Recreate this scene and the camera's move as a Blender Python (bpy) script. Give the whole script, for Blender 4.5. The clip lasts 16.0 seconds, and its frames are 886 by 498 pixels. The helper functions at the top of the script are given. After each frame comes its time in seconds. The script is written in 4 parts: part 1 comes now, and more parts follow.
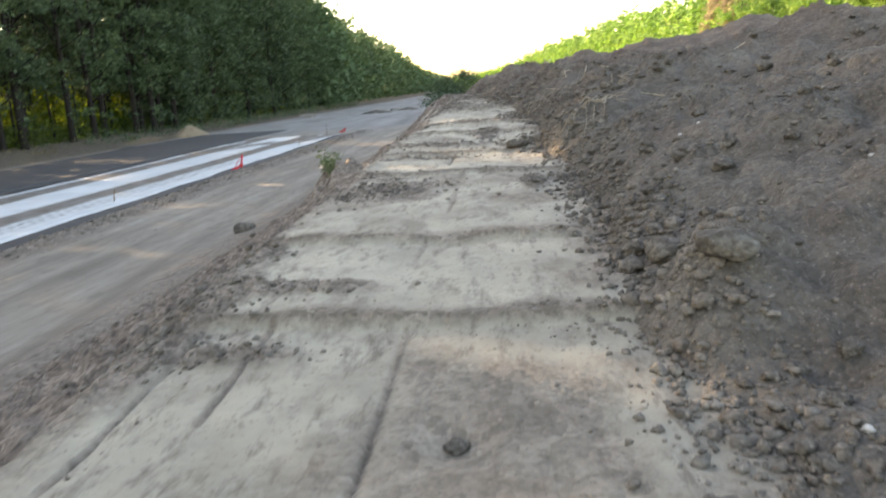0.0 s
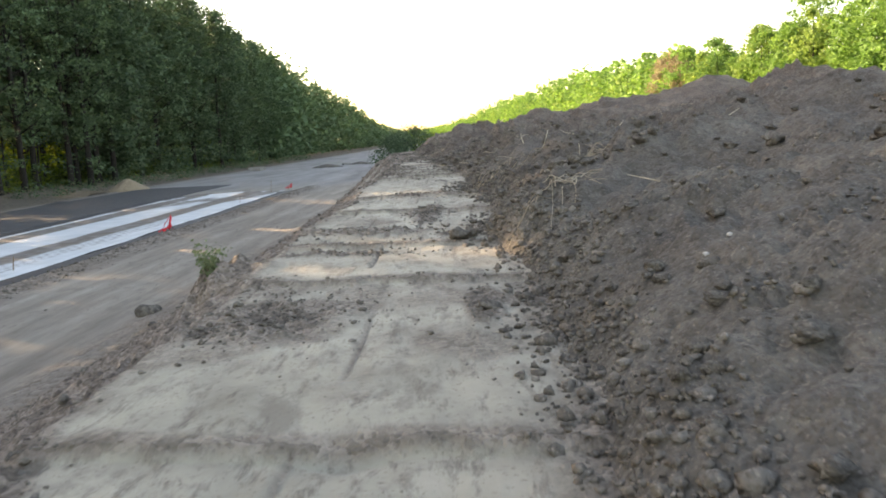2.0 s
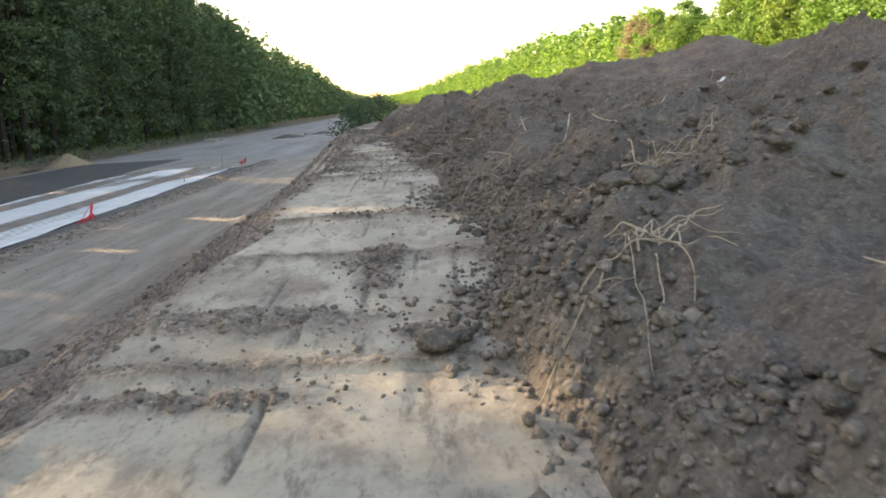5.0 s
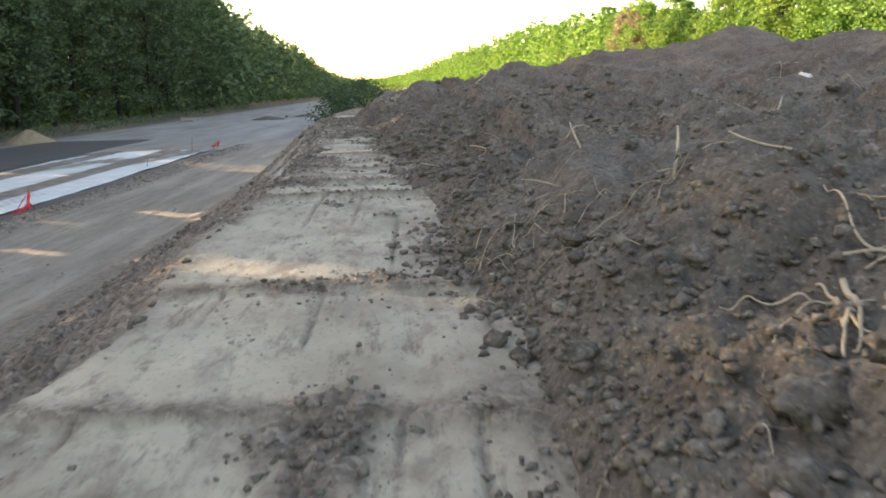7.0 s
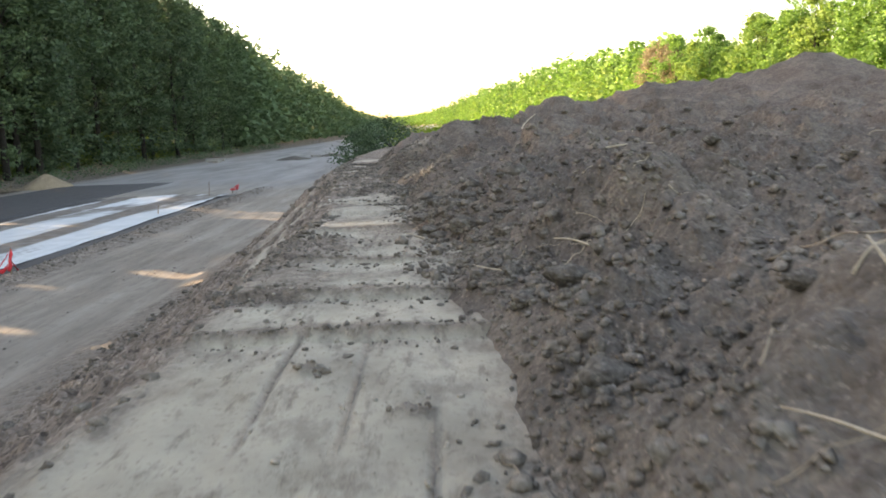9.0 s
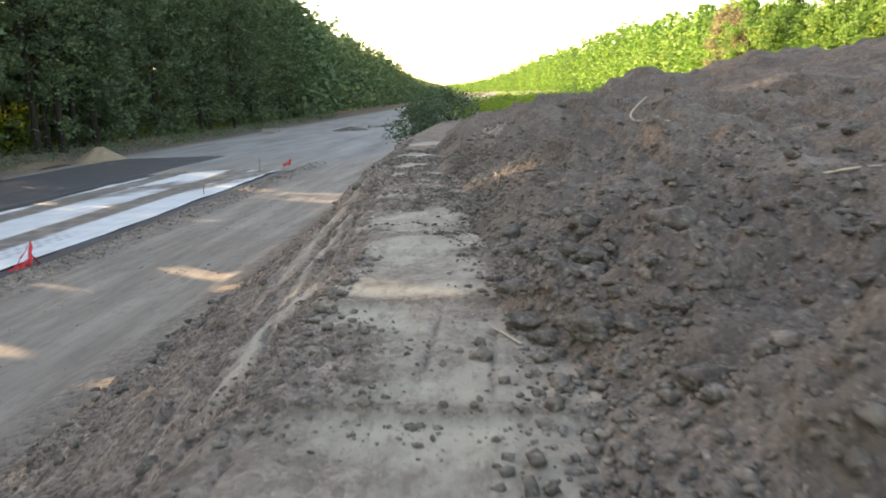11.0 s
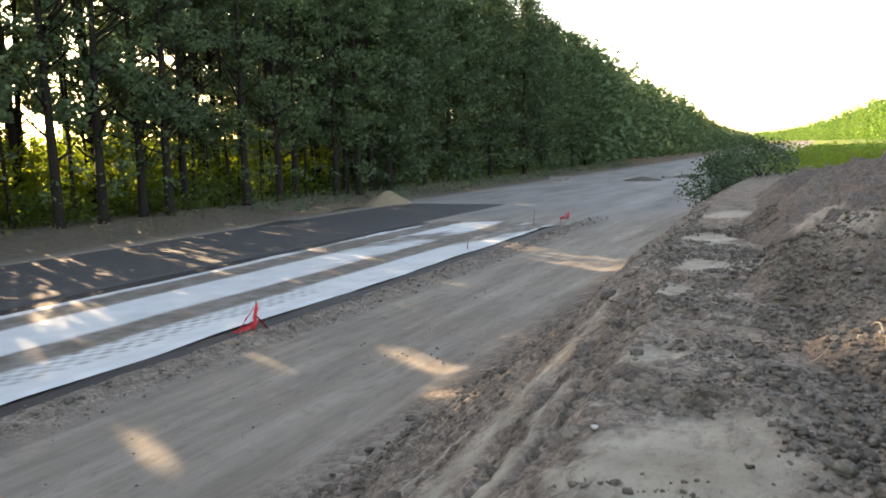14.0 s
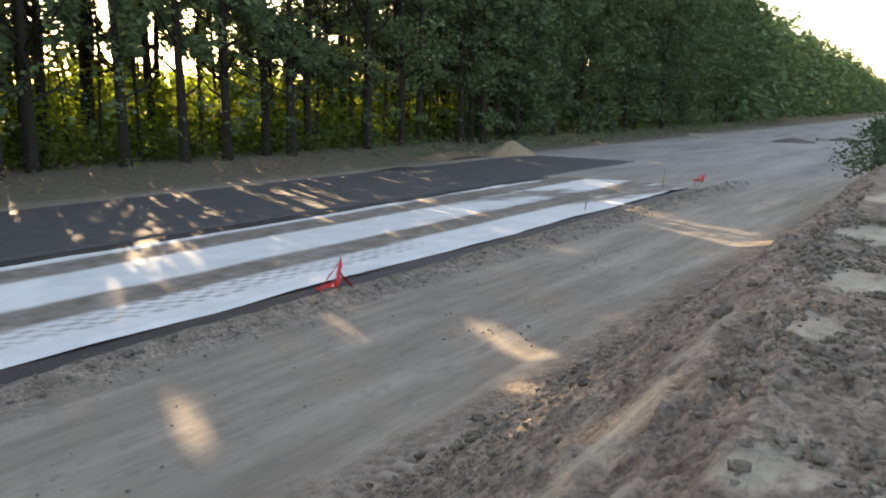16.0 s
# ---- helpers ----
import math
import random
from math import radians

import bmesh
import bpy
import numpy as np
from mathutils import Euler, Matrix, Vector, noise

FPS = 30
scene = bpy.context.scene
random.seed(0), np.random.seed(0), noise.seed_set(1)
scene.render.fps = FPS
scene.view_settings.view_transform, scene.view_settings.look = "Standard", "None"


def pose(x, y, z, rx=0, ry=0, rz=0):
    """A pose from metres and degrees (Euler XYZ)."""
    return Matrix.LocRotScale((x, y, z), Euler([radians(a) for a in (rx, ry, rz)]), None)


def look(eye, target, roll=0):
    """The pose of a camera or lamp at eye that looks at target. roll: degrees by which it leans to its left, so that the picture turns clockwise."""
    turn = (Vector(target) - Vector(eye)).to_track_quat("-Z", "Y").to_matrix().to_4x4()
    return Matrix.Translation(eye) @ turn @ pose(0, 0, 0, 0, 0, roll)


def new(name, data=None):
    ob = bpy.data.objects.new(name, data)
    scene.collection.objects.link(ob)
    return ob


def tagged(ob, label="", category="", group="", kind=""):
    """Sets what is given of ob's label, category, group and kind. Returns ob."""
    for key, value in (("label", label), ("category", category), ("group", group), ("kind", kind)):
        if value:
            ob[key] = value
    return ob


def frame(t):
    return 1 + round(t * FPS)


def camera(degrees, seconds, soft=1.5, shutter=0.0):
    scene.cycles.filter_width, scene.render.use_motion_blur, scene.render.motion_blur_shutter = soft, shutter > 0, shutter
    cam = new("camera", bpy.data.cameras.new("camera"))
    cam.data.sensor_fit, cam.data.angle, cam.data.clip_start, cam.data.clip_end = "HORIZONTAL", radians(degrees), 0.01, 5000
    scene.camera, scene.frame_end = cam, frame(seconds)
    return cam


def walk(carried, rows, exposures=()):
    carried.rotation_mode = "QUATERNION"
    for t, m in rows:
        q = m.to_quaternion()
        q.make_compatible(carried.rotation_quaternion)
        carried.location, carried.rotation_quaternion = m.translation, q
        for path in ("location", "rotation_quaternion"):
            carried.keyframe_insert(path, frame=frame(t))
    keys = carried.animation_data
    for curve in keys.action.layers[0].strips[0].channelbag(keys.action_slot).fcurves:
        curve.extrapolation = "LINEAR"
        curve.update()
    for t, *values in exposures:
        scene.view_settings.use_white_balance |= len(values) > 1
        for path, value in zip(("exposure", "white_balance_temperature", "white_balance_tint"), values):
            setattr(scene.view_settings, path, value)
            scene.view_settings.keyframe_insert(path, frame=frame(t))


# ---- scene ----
cam = camera(60.2, 16.0, 1.75, 0.35)
PATH = [
    (0, (0.474, -0.069, 0.904), (0.287, 1.878, 0.485), -3.7),
    (0.5, (0.487, 0.335, 0.907), (0.372, 2.308, 0.603), -5.9),
    (1, (0.497, 0.78, 0.925), (0.395, 2.757, 0.639), -3.2),
    (1.5, (0.517, 1.212, 0.988), (0.486, 3.19, 0.693), -1.1),
    (2, (0.56, 1.672, 1.027), (0.498, 3.65, 0.735), -2.9),
    (2.5, (0.576, 2.109, 1.043), (0.531, 4.082, 0.719), -3.6),
    (3, (0.574, 2.557, 1.083), (0.64, 4.53, 0.763), -3.9),
    (3.5, (0.586, 3.005, 1.13), (0.61, 4.98, 0.815), -4.9),
    (4, (0.562, 3.51, 1.147), (0.583, 5.482, 0.816), -4.8),
    (4.2, (0.556, 3.714, 1.152), (0.59, 5.684, 0.808), -4.2),
    (6.3, (0.501, 5.896, 1.185), (0.491, 7.856, 0.783), -2.3),
    (6.5, (0.497, 6.123, 1.19), (0.511, 8.083, 0.792), -2.0),
    (7, (0.476, 6.691, 1.2), (0.537, 8.646, 0.782), -1.3),
    (7.5, (0.479, 7.226, 1.214), (0.513, 9.181, 0.796), -2.6),
    (8, (0.457, 7.807, 1.233), (0.519, 9.762, 0.814), -2.1),
    (8.5, (0.441, 8.381, 1.236), (0.486, 10.344, 0.86), -2.1),
    (9, (0.4, 8.975, 1.259), (0.391, 10.949, 0.934), -2.1),
    (9.2, (0.393, 9.174, 1.308), (0.375, 11.145, 0.969), -1.8),
    (11.3, (0.166, 11.37, 1.43), (-0.039, 13.319, 1.03), -2.3),
    (11.5, (0.139, 11.594, 1.43), (-0.098, 13.541, 1.036), -2.3),
    (12, (0.153, 12.115, 1.47), (-0.172, 14.055, 1.11), -2.6),
    (12.5, (0.139, 12.599, 1.491), (-0.371, 14.513, 1.214), -2.6),
    (13, (0.063, 13.145, 1.499), (-0.612, 15.009, 1.241), -1.8),
    (13.5, (-0.013, 13.635, 1.484), (-0.837, 15.443, 1.259), -1.5),
    (14, (-0.101, 14.126, 1.493), (-0.975, 15.907, 1.233), -1.5),
    (14.5, (-0.167, 14.497, 1.49), (-1.037, 16.269, 1.172), -0.8),
    (15, (-0.226, 14.853, 1.502), (-1.203, 16.536, 1.04), -0.8),
    (15.5, (-0.306, 15.147, 1.531), (-1.351, 16.789, 1.074), -0.1),
    (16, (-0.326, 15.401, 1.53), (-1.473, 16.992, 1.139), 0.7),
]
walk(cam, [(t, look(eye, target, roll)) for t, eye, target, roll in PATH],
     [(0, 2.62, 9000, 19), (1, 2.62, 9000, 19), (2, 2.46, 9000, 19), (4, 2.42, 9000, 19), (6.5, 2.27, 9000, 19), (7, 2.36, 9000, 19), (8, 2.55, 9000, 19), (9, 2.50, 9000, 19), (12.5, 2.56, 9000, 19), (14, 2.38, 9000, 19), (16, 2.36, 9000, 19)])

# ---- world, sun ----
SUN_ELEV, SUN_AZ = 14.5, 24.0      # degrees; azimuth: how far the sun stands ahead of the left-hand side
sun_dir = Vector((-math.cos(radians(SUN_AZ)) * math.cos(radians(SUN_ELEV)),
                  math.sin(radians(SUN_AZ)) * math.cos(radians(SUN_ELEV)), math.sin(radians(SUN_ELEV))))
world = bpy.data.worlds.new("world")
scene.world = world
world.use_nodes = True
wn = world.node_tree
sky = wn.nodes.new("ShaderNodeTexSky")
sky.sky_type, sky.sun_disc = "NISHITA", False
sky.sun_elevation = radians(SUN_ELEV)
sky.sun_rotation = math.atan2(sun_dir.x, sun_dir.y)
sky.air_density, sky.dust_density, sky.ozone_density = 1.0, 1.2, 1.0
wn.nodes["Background"].inputs["Strength"].default_value = 0.15
wn.links.new(sky.outputs[0], wn.nodes["Background"].inputs["Color"])
sun = new("sun", bpy.data.lights.new("sun", "SUN"))
sun.data.energy, sun.data.angle, sun.data.color = 4.5, radians(0.5), (1.0, 0.86, 0.66)
sun.matrix_world = look(sun_dir * 60, (0, 0, 0))

# ---- materials ----


def material(name, rough=0.9, metal=0.0):
    m = bpy.data.materials.new(name)
    m.use_nodes = True
    b = m.node_tree.nodes["Principled BSDF"]
    b.inputs["Roughness"].default_value, b.inputs["Metallic"].default_value = rough, metal
    b.inputs["Specular IOR Level"].default_value = 0.25
    return m, m.node_tree, b


def node(nt, kind, **values):
    n = nt.nodes.new(kind)
    for key, v in values.items():
        n.inputs[key.replace("_", " ")].default_value = v
    return n


def noise_tex(nt, scale, detail=6.0, rough=0.6, stretch=None):
    co = nt.nodes.new("ShaderNodeTexCoord")
    tex = node(nt, "ShaderNodeTexNoise", Scale=scale, Detail=detail, Roughness=rough)
    out = co.outputs["Object"]
    if stretch:
        mp = nt.nodes.new("ShaderNodeMapping")
        mp.inputs["Scale"].default_value = stretch
        nt.links.new(out, mp.inputs["Vector"])
        out = mp.outputs[0]
    nt.links.new(out, tex.inputs["Vector"])
    return tex.outputs["Fac"]


def ramp(nt, fac, stops):
    r = nt.nodes.new("ShaderNodeValToRGB")
    e = r.color_ramp.elements
    while len(e) < len(stops):
        e.new(0.5)
    for el, (p, c) in zip(e, stops):
        el.position, el.color = p, (*c, 1)
    nt.links.new(fac, r.inputs[0])
    return r.outputs[0]


def mix(nt, fac, a, b, how="MIX"):
    m = nt.nodes.new("ShaderNodeMix")
    m.data_type, m.blend_type = "RGBA", how
    for sock, v in ((m.inputs[0], fac), (m.inputs[6], a), (m.inputs[7], b)):
        if hasattr(v, "is_linked"):
            nt.links.new(v, sock)
        else:
            sock.default_value = v if isinstance(v, float) else (*v, 1)
    return m.outputs[2]


def bump(nt, bsdf, fac, strength, distance):
    b = node(nt, "ShaderNodeBump", Strength=strength, Distance=distance)
    nt.links.new(fac, b.inputs["Height"])
    nt.links.new(b.outputs[0], bsdf.inputs["Normal"])


def grains(nt, scale, warp=0.35):
    """Crumb structure: a tone per grain and the grain's relief."""
    co = nt.nodes.new("ShaderNodeTexCoord")
    wob = node(nt, "ShaderNodeTexNoise", Scale=scale * 0.8, Detail=3.0)
    nt.links.new(co.outputs["Object"], wob.inputs["Vector"])
    add = nt.nodes.new("ShaderNodeMix")
    add.data_type, add.blend_type = "RGBA", "LINEAR_LIGHT"
    add.inputs[0].default_value = warp / scale
    nt.links.new(co.outputs["Object"], add.inputs[6])
    nt.links.new(wob.outputs["Color"], add.inputs[7])
    vor = node(nt, "ShaderNodeTexVoronoi", Scale=scale)
    nt.links.new(add.outputs[2], vor.inputs["Vector"])
    sep = nt.nodes.new("ShaderNodeSeparateColor")
    nt.links.new(vor.outputs["Color"], sep.inputs[0])
    inv = nt.nodes.new("ShaderNodeMath")
    inv.operation = "SUBTRACT"
    inv.inputs[0].default_value = 1.0
    nt.links.new(vor.outputs["Distance"], inv.inputs[1])
    return sep.outputs[0], inv.outputs[0]


def grain_tone(nt, c, amount=1.0, big=18, small=55):
    """Multiplies a colour by the tones of coarse and fine grains; gives the colour and the relief."""
    t1, h1 = grains(nt, big)
    t2, h2 = grains(nt, small)
    c = mix(nt, amount, c, ramp(nt, t1, [(0.0, (0.55, 0.54, 0.53)), (0.5, (0.85, 0.84, 0.83)), (0.85, (1.0, 1.0, 1.0))]), "MULTIPLY")
    c = mix(nt, amount, c, ramp(nt, t2, [(0.0, (0.50, 0.49, 0.48)), (0.5, (0.88, 0.87, 0.86)), (0.9, (1.0, 1.0, 1.0))]), "MULTIPLY")
    both = nt.nodes.new("ShaderNodeMath")
    both.operation = "MULTIPLY_ADD"
    both.inputs[1].default_value = 0.5
    nt.links.new(h2, both.inputs[0])
    nt.links.new(h1, both.inputs[2])
    return c, both.outputs[0]


def attribute(nt, name):
    a = nt.nodes.new("ShaderNodeAttribute")
    a.attribute_name = name
    return a.outputs["Fac"]


def plain(name, a, b, scale=8.0, rough=0.9, relief=0.3, metal=0.0, dist=0.01):
    """Two tones broken up by coarse and fine noise."""
    m, nt, bs = material(name, rough, metal)
    c = ramp(nt, noise_tex(nt, scale), [(0.3, a), (0.7, b)])
    fine = noise_tex(nt, scale * 9, 4)
    c = mix(nt, 0.35, c, ramp(nt, fine, [(0.3, [v * 0.6 for v in a]), (0.7, [min(1, v * 1.25) for v in b])]))
    nt.links.new(c, bs.inputs["Base Color"])
    bump(nt, bs, fine, relief, dist)
    return m


def soil_material(name, gain=1.0, lumps=False, amount=0.7, k=1.0):
    m, nt, bs = material(name, 0.95)

    def g(*c):
        return tuple(v * gain for v in c)
    c = ramp(nt, noise_tex(nt, 1.6 * k, 9, 0.68), [(0.27, g(0.082, 0.074, 0.064)), (0.5, g(0.147, 0.134, 0.116)), (0.70, g(0.222, 0.203, 0.174))])
    c = mix(nt, ramp(nt, noise_tex(nt, 0.45 * k, 5), [(0.55, (0, 0, 0)), (0.72, (1, 1, 1))]), c, g(0.172, 0.148, 0.124))
    c = mix(nt, ramp(nt, noise_tex(nt, 30 * k, 6, 0.75), [(0.32, (0.85, 0.85, 0.85)), (0.50, (0, 0, 0))]), c, g(0.075, 0.06, 0.053))
    c = mix(nt, ramp(nt, noise_tex(nt, 55 * k, 4, 0.65), [(0.56, (0, 0, 0)), (0.70, (0.8, 0.8, 0.8))]), c, g(0.30, 0.26, 0.225))
    if not lumps:
        c = mix(nt, attribute(nt, "clay"), c, g(0.40, 0.365, 0.30))
    if lumps:
        info = nt.nodes.new("ShaderNodeNewGeometry")
        c = mix(nt, 0.75, c, ramp(nt, info.outputs["Random Per Island"], [(0.0, (0.72, 0.69, 0.67)), (0.6, (0.95, 0.93, 0.92)), (1.0, (1.0, 1.0, 1.0))]), "MULTIPLY")
    if not lumps and k == 1.0:
        pos = nt.nodes.new("ShaderNodeSeparateXYZ")
        nt.links.new(nt.nodes.new("ShaderNodeTexCoord").outputs["Object"], pos.inputs[0])
        reach = node(nt, "ShaderNodeMapRange")
        for key, v in (("From Min", 7.0), ("From Max", 14.0)):
            reach.inputs[key].default_value = v
        nt.links.new(pos.outputs["Y"], reach.inputs["Value"])
        c = mix(nt, reach.outputs[0], c, mix(nt, 1.0, c, (1.25, 1.16, 1.14), "MULTIPLY"))
    c, relief = grain_tone(nt, c, amount, 18 * k, 55 * k)
    nt.links.new(c, bs.inputs["Base Color"])
    bump(nt, bs, relief, 0.65, 0.028)
    return m


def ground_material():
    """Dusty lane, pale scraped clay, dark loose bank, leaf litter and grass, mixed by the ground's own masks."""
    m, nt, bs = material("site_ground", 0.95)
    soil = ramp(nt, noise_tex(nt, 3.2, 9, 0.72), [(0.3, (0.09, 0.075, 0.064)), (0.5, (0.15, 0.127, 0.108)), (0.7, (0.23, 0.20, 0.17))])
    soil, relief = grain_tone(nt, soil)
    soil = mix(nt, 1.0, soil, (1.94, 1.93, 1.92), "MULTIPLY")
    lane = ramp(nt, noise_tex(nt, 1.0, 8, 0.66, (2.2, 0.22, 1)), [(0.3, (0.17, 0.145, 0.12)), (0.5, (0.25, 0.22, 0.185)), (0.7, (0.34, 0.31, 0.265))])
    lane = mix(nt, ramp(nt, noise_tex(nt, 5, 8, 0.7, (1, 0.45, 1)), [(0.52, (0, 0, 0)), (0.68, (0.6, 0.6, 0.6))]), lane, (0.15, 0.13, 0.11))
    clay = ramp(nt, noise_tex(nt, 2.0, 8, 0.62), [(0.28, (0.27, 0.245, 0.20)), (0.5, (0.40, 0.37, 0.305)), (0.7, (0.49, 0.455, 0.375))])
    clay = mix(nt, ramp(nt, noise_tex(nt, 5, 8, 0.7, (1.0, 0.5, 1)), [(0.52, (0, 0, 0)), (0.64, (0.6, 0.6, 0.6))]), clay, (0.185, 0.16, 0.135))
    clay = mix(nt, ramp(nt, noise_tex(nt, 14, 7, 0.72, (1.0, 0.3, 1)), [(0.53, (0, 0, 0)), (0.66, (0.7, 0.7, 0.7))]), clay, (0.14, 0.12, 0.10))
    clay = mix(nt, ramp(nt, noise_tex(nt, 45, 4, 0.6), [(0.58, (0, 0, 0)), (0.70, (0.7, 0.7, 0.7))]), clay, (0.20, 0.17, 0.14))
    litter = ramp(nt, noise_tex(nt, 5.0, 8, 0.7), [(0.3, (0.080, 0.069, 0.056)), (0.7, (0.185, 0.155, 0.120))])
    grass = ramp(nt, noise_tex(nt, 0.6, 8, 0.7), [(0.3, (0.10, 0.17, 0.025)), (0.7, (0.25, 0.31, 0.06))])
    grey = ramp(nt, noise_tex(nt, 0.5, 7, 0.6, (1.6, 0.3, 1)), [(0.3, (0.17, 0.165, 0.16)), (0.7, (0.30, 0.29, 0.28))])
    c = mix(nt, attribute(nt, "lane"), soil, lane)
    c = mix(nt, attribute(nt, "clay"), c, clay)
    c = mix(nt, attribute(nt, "litter"), c, litter)
    c = mix(nt, attribute(nt, "grass"), c, grass)
    c = mix(nt, attribute(nt, "grey"), c, grey)
    nt.links.new(c, bs.inputs["Base Color"])
    part_soil = nt.nodes.new("ShaderNodeMath")
    part_soil.operation = "MULTIPLY"
    loose = nt.nodes.new("ShaderNodeMath")
    loose.operation, loose.use_clamp = "SUBTRACT", True
    loose.inputs[0].default_value = 1.0
    both = nt.nodes.new("ShaderNodeMath")
    both.operation = "ADD"
    nt.links.new(attribute(nt, "clay"), both.inputs[0])
    nt.links.new(attribute(nt, "lane"), both.inputs[1])
    nt.links.new(both.outputs[0], loose.inputs[1])
    nt.links.new(loose.outputs[0], part_soil.inputs[0])
    nt.links.new(relief, part_soil.inputs[1])
    total = nt.nodes.new("ShaderNodeMath")
    total.operation = "MULTIPLY_ADD"
    total.inputs[1].default_value = 0.6
    nt.links.new(noise_tex(nt, 20, 10, 0.76), total.inputs[0])
    nt.links.new(part_soil.outputs[0], total.inputs[2])
    bump(nt, bs, total.outputs[0], 0.9, 0.035)
    return m


def leaf_material(name, dark, light, thin=0.35, glow=(0.24, 0.38, 0.03)):
    m, nt, bs = material(name, 0.75)
    info = nt.nodes.new("ShaderNodeNewGeometry")
    c = ramp(nt, info.outputs["Random Per Island"], [(0.0, dark), (1.0, light)])
    who = nt.nodes.new("ShaderNodeObjectInfo")
    own = ramp(nt, who.outputs["Random"], [(0.0, tuple(0.62 * v for v in dark)), (0.6, tuple(0.5 * (a + b) for a, b in zip(dark, light))), (1.0, (light[0] * 1.12, light[1] * 1.18, light[2]))])
    c = mix(nt, 0.42, c, own)
    nt.links.new(c, bs.inputs["Base Color"])
    tr = nt.nodes.new("ShaderNodeBsdfTranslucent")
    nt.links.new(mix(nt, 0.5, c, glow), tr.inputs["Color"])
    ms = node(nt, "ShaderNodeMixShader", Fac=thin)
    nt.links.new(bs.outputs[0], ms.inputs[1])
    nt.links.new(tr.outputs[0], ms.inputs[2])
    nt.links.new(ms.outputs[0], nt.nodes["Material Output"].inputs["Surface"])
    return m


SOIL = soil_material("dark_topsoil", 0.86, False, 0.5)
CLOD_SOIL = soil_material("clod_soil", 1.36, True, 0.5)
LUMP_SOIL = soil_material("lump_soil", 1.1, False, 0.6, 0.07)
GROUND = ground_material()
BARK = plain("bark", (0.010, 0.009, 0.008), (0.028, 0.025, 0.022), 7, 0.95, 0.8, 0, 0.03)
# darker green of the roadside row, with some of its shade in the colour
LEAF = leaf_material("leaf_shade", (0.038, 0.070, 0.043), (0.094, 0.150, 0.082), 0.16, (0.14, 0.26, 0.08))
LEAF_YOUNG = leaf_material("leaf_young", (0.060, 0.115, 0.018), (0.150, 0.215, 0.036), 0.5, (0.36, 0.48, 0.04))
# brighter green of the forest side, with some of its sunlight in the colour
LEAF_LIT = leaf_material("leaf_sunlit", (0.060, 0.140, 0.036), (0.150, 0.260, 0.075), 0.35, (0.20, 0.40, 0.06))
LEAF_DEEP = leaf_material("leaf_deep", (0.048, 0.120, 0.032), (0.115, 0.215, 0.064), 0.3, (0.16, 0.34, 0.05))
LEAF_PALE = leaf_material("leaf_pale", (0.098, 0.185, 0.045), (0.20, 0.295, 0.085), 0.35, (0.28, 0.42, 0.08))
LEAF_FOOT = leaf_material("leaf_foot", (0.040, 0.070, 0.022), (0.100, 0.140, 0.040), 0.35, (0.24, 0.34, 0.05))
LEAF_WEED = leaf_material("leaf_weed", (0.085, 0.115, 0.060), (0.17, 0.21, 0.115), 0.2, (0.2, 0.3, 0.12))
LEAF_DRY = leaf_material("leaf_dry", (0.17, 0.145, 0.10), (0.27, 0.225, 0.16), 0.3, (0.30, 0.25, 0.14))
ASPHALT = plain("asphalt", (0.040, 0.041, 0.044), (0.078, 0.078, 0.080), 3, 0.85, 0.5, 0, 0.008)

# ---- noise on grids ----
TABLE = np.random.RandomState(7).rand(256, 256)


def vnoise(x, y):
    xi, yi = np.floor(x).astype(int), np.floor(y).astype(int)
    fx, fy = x - xi, y - yi
    fx, fy = fx * fx * (3 - 2 * fx), fy * fy * (3 - 2 * fy)
    a, b = TABLE[xi % 256, yi % 256], TABLE[(xi + 1) % 256, yi % 256]
    c, d = TABLE[xi % 256, (yi + 1) % 256], TABLE[(xi + 1) % 256, (yi + 1) % 256]
    return (a + (b - a) * fx) * (1 - fy) + (c + (d - c) * fx) * fy


def fbm(x, y, scale, octaves=4, gain=0.5, seed=0):
    """Fractal noise about 0, within about -0.5 to 0.5."""
    v, amp, tot = 0, 1.0, 0
    for o in range(octaves):
        k = scale * 2.03 ** o
        v = v + amp * vnoise(x * k + 17.3 * o + seed * 5.7, y * k + 9.1 * o + seed * 3.3)
        tot += amp
        amp *= gain
    return v / tot - 0.5


def smooth(a, b, v):
    s = np.clip((v - a) / (b - a), 0, 1)
    return s * s * (3 - 2 * s)


def lines(*stops):
    """Grid lines: (from, to, step) stretches end to end."""
    out = []
    for a, b, step in stops:
        n = max(1, round((b - a) / step))
        out += [a + (b - a) * i / n for i in range(n)]
    return np.array(out + [stops[-1][1]])


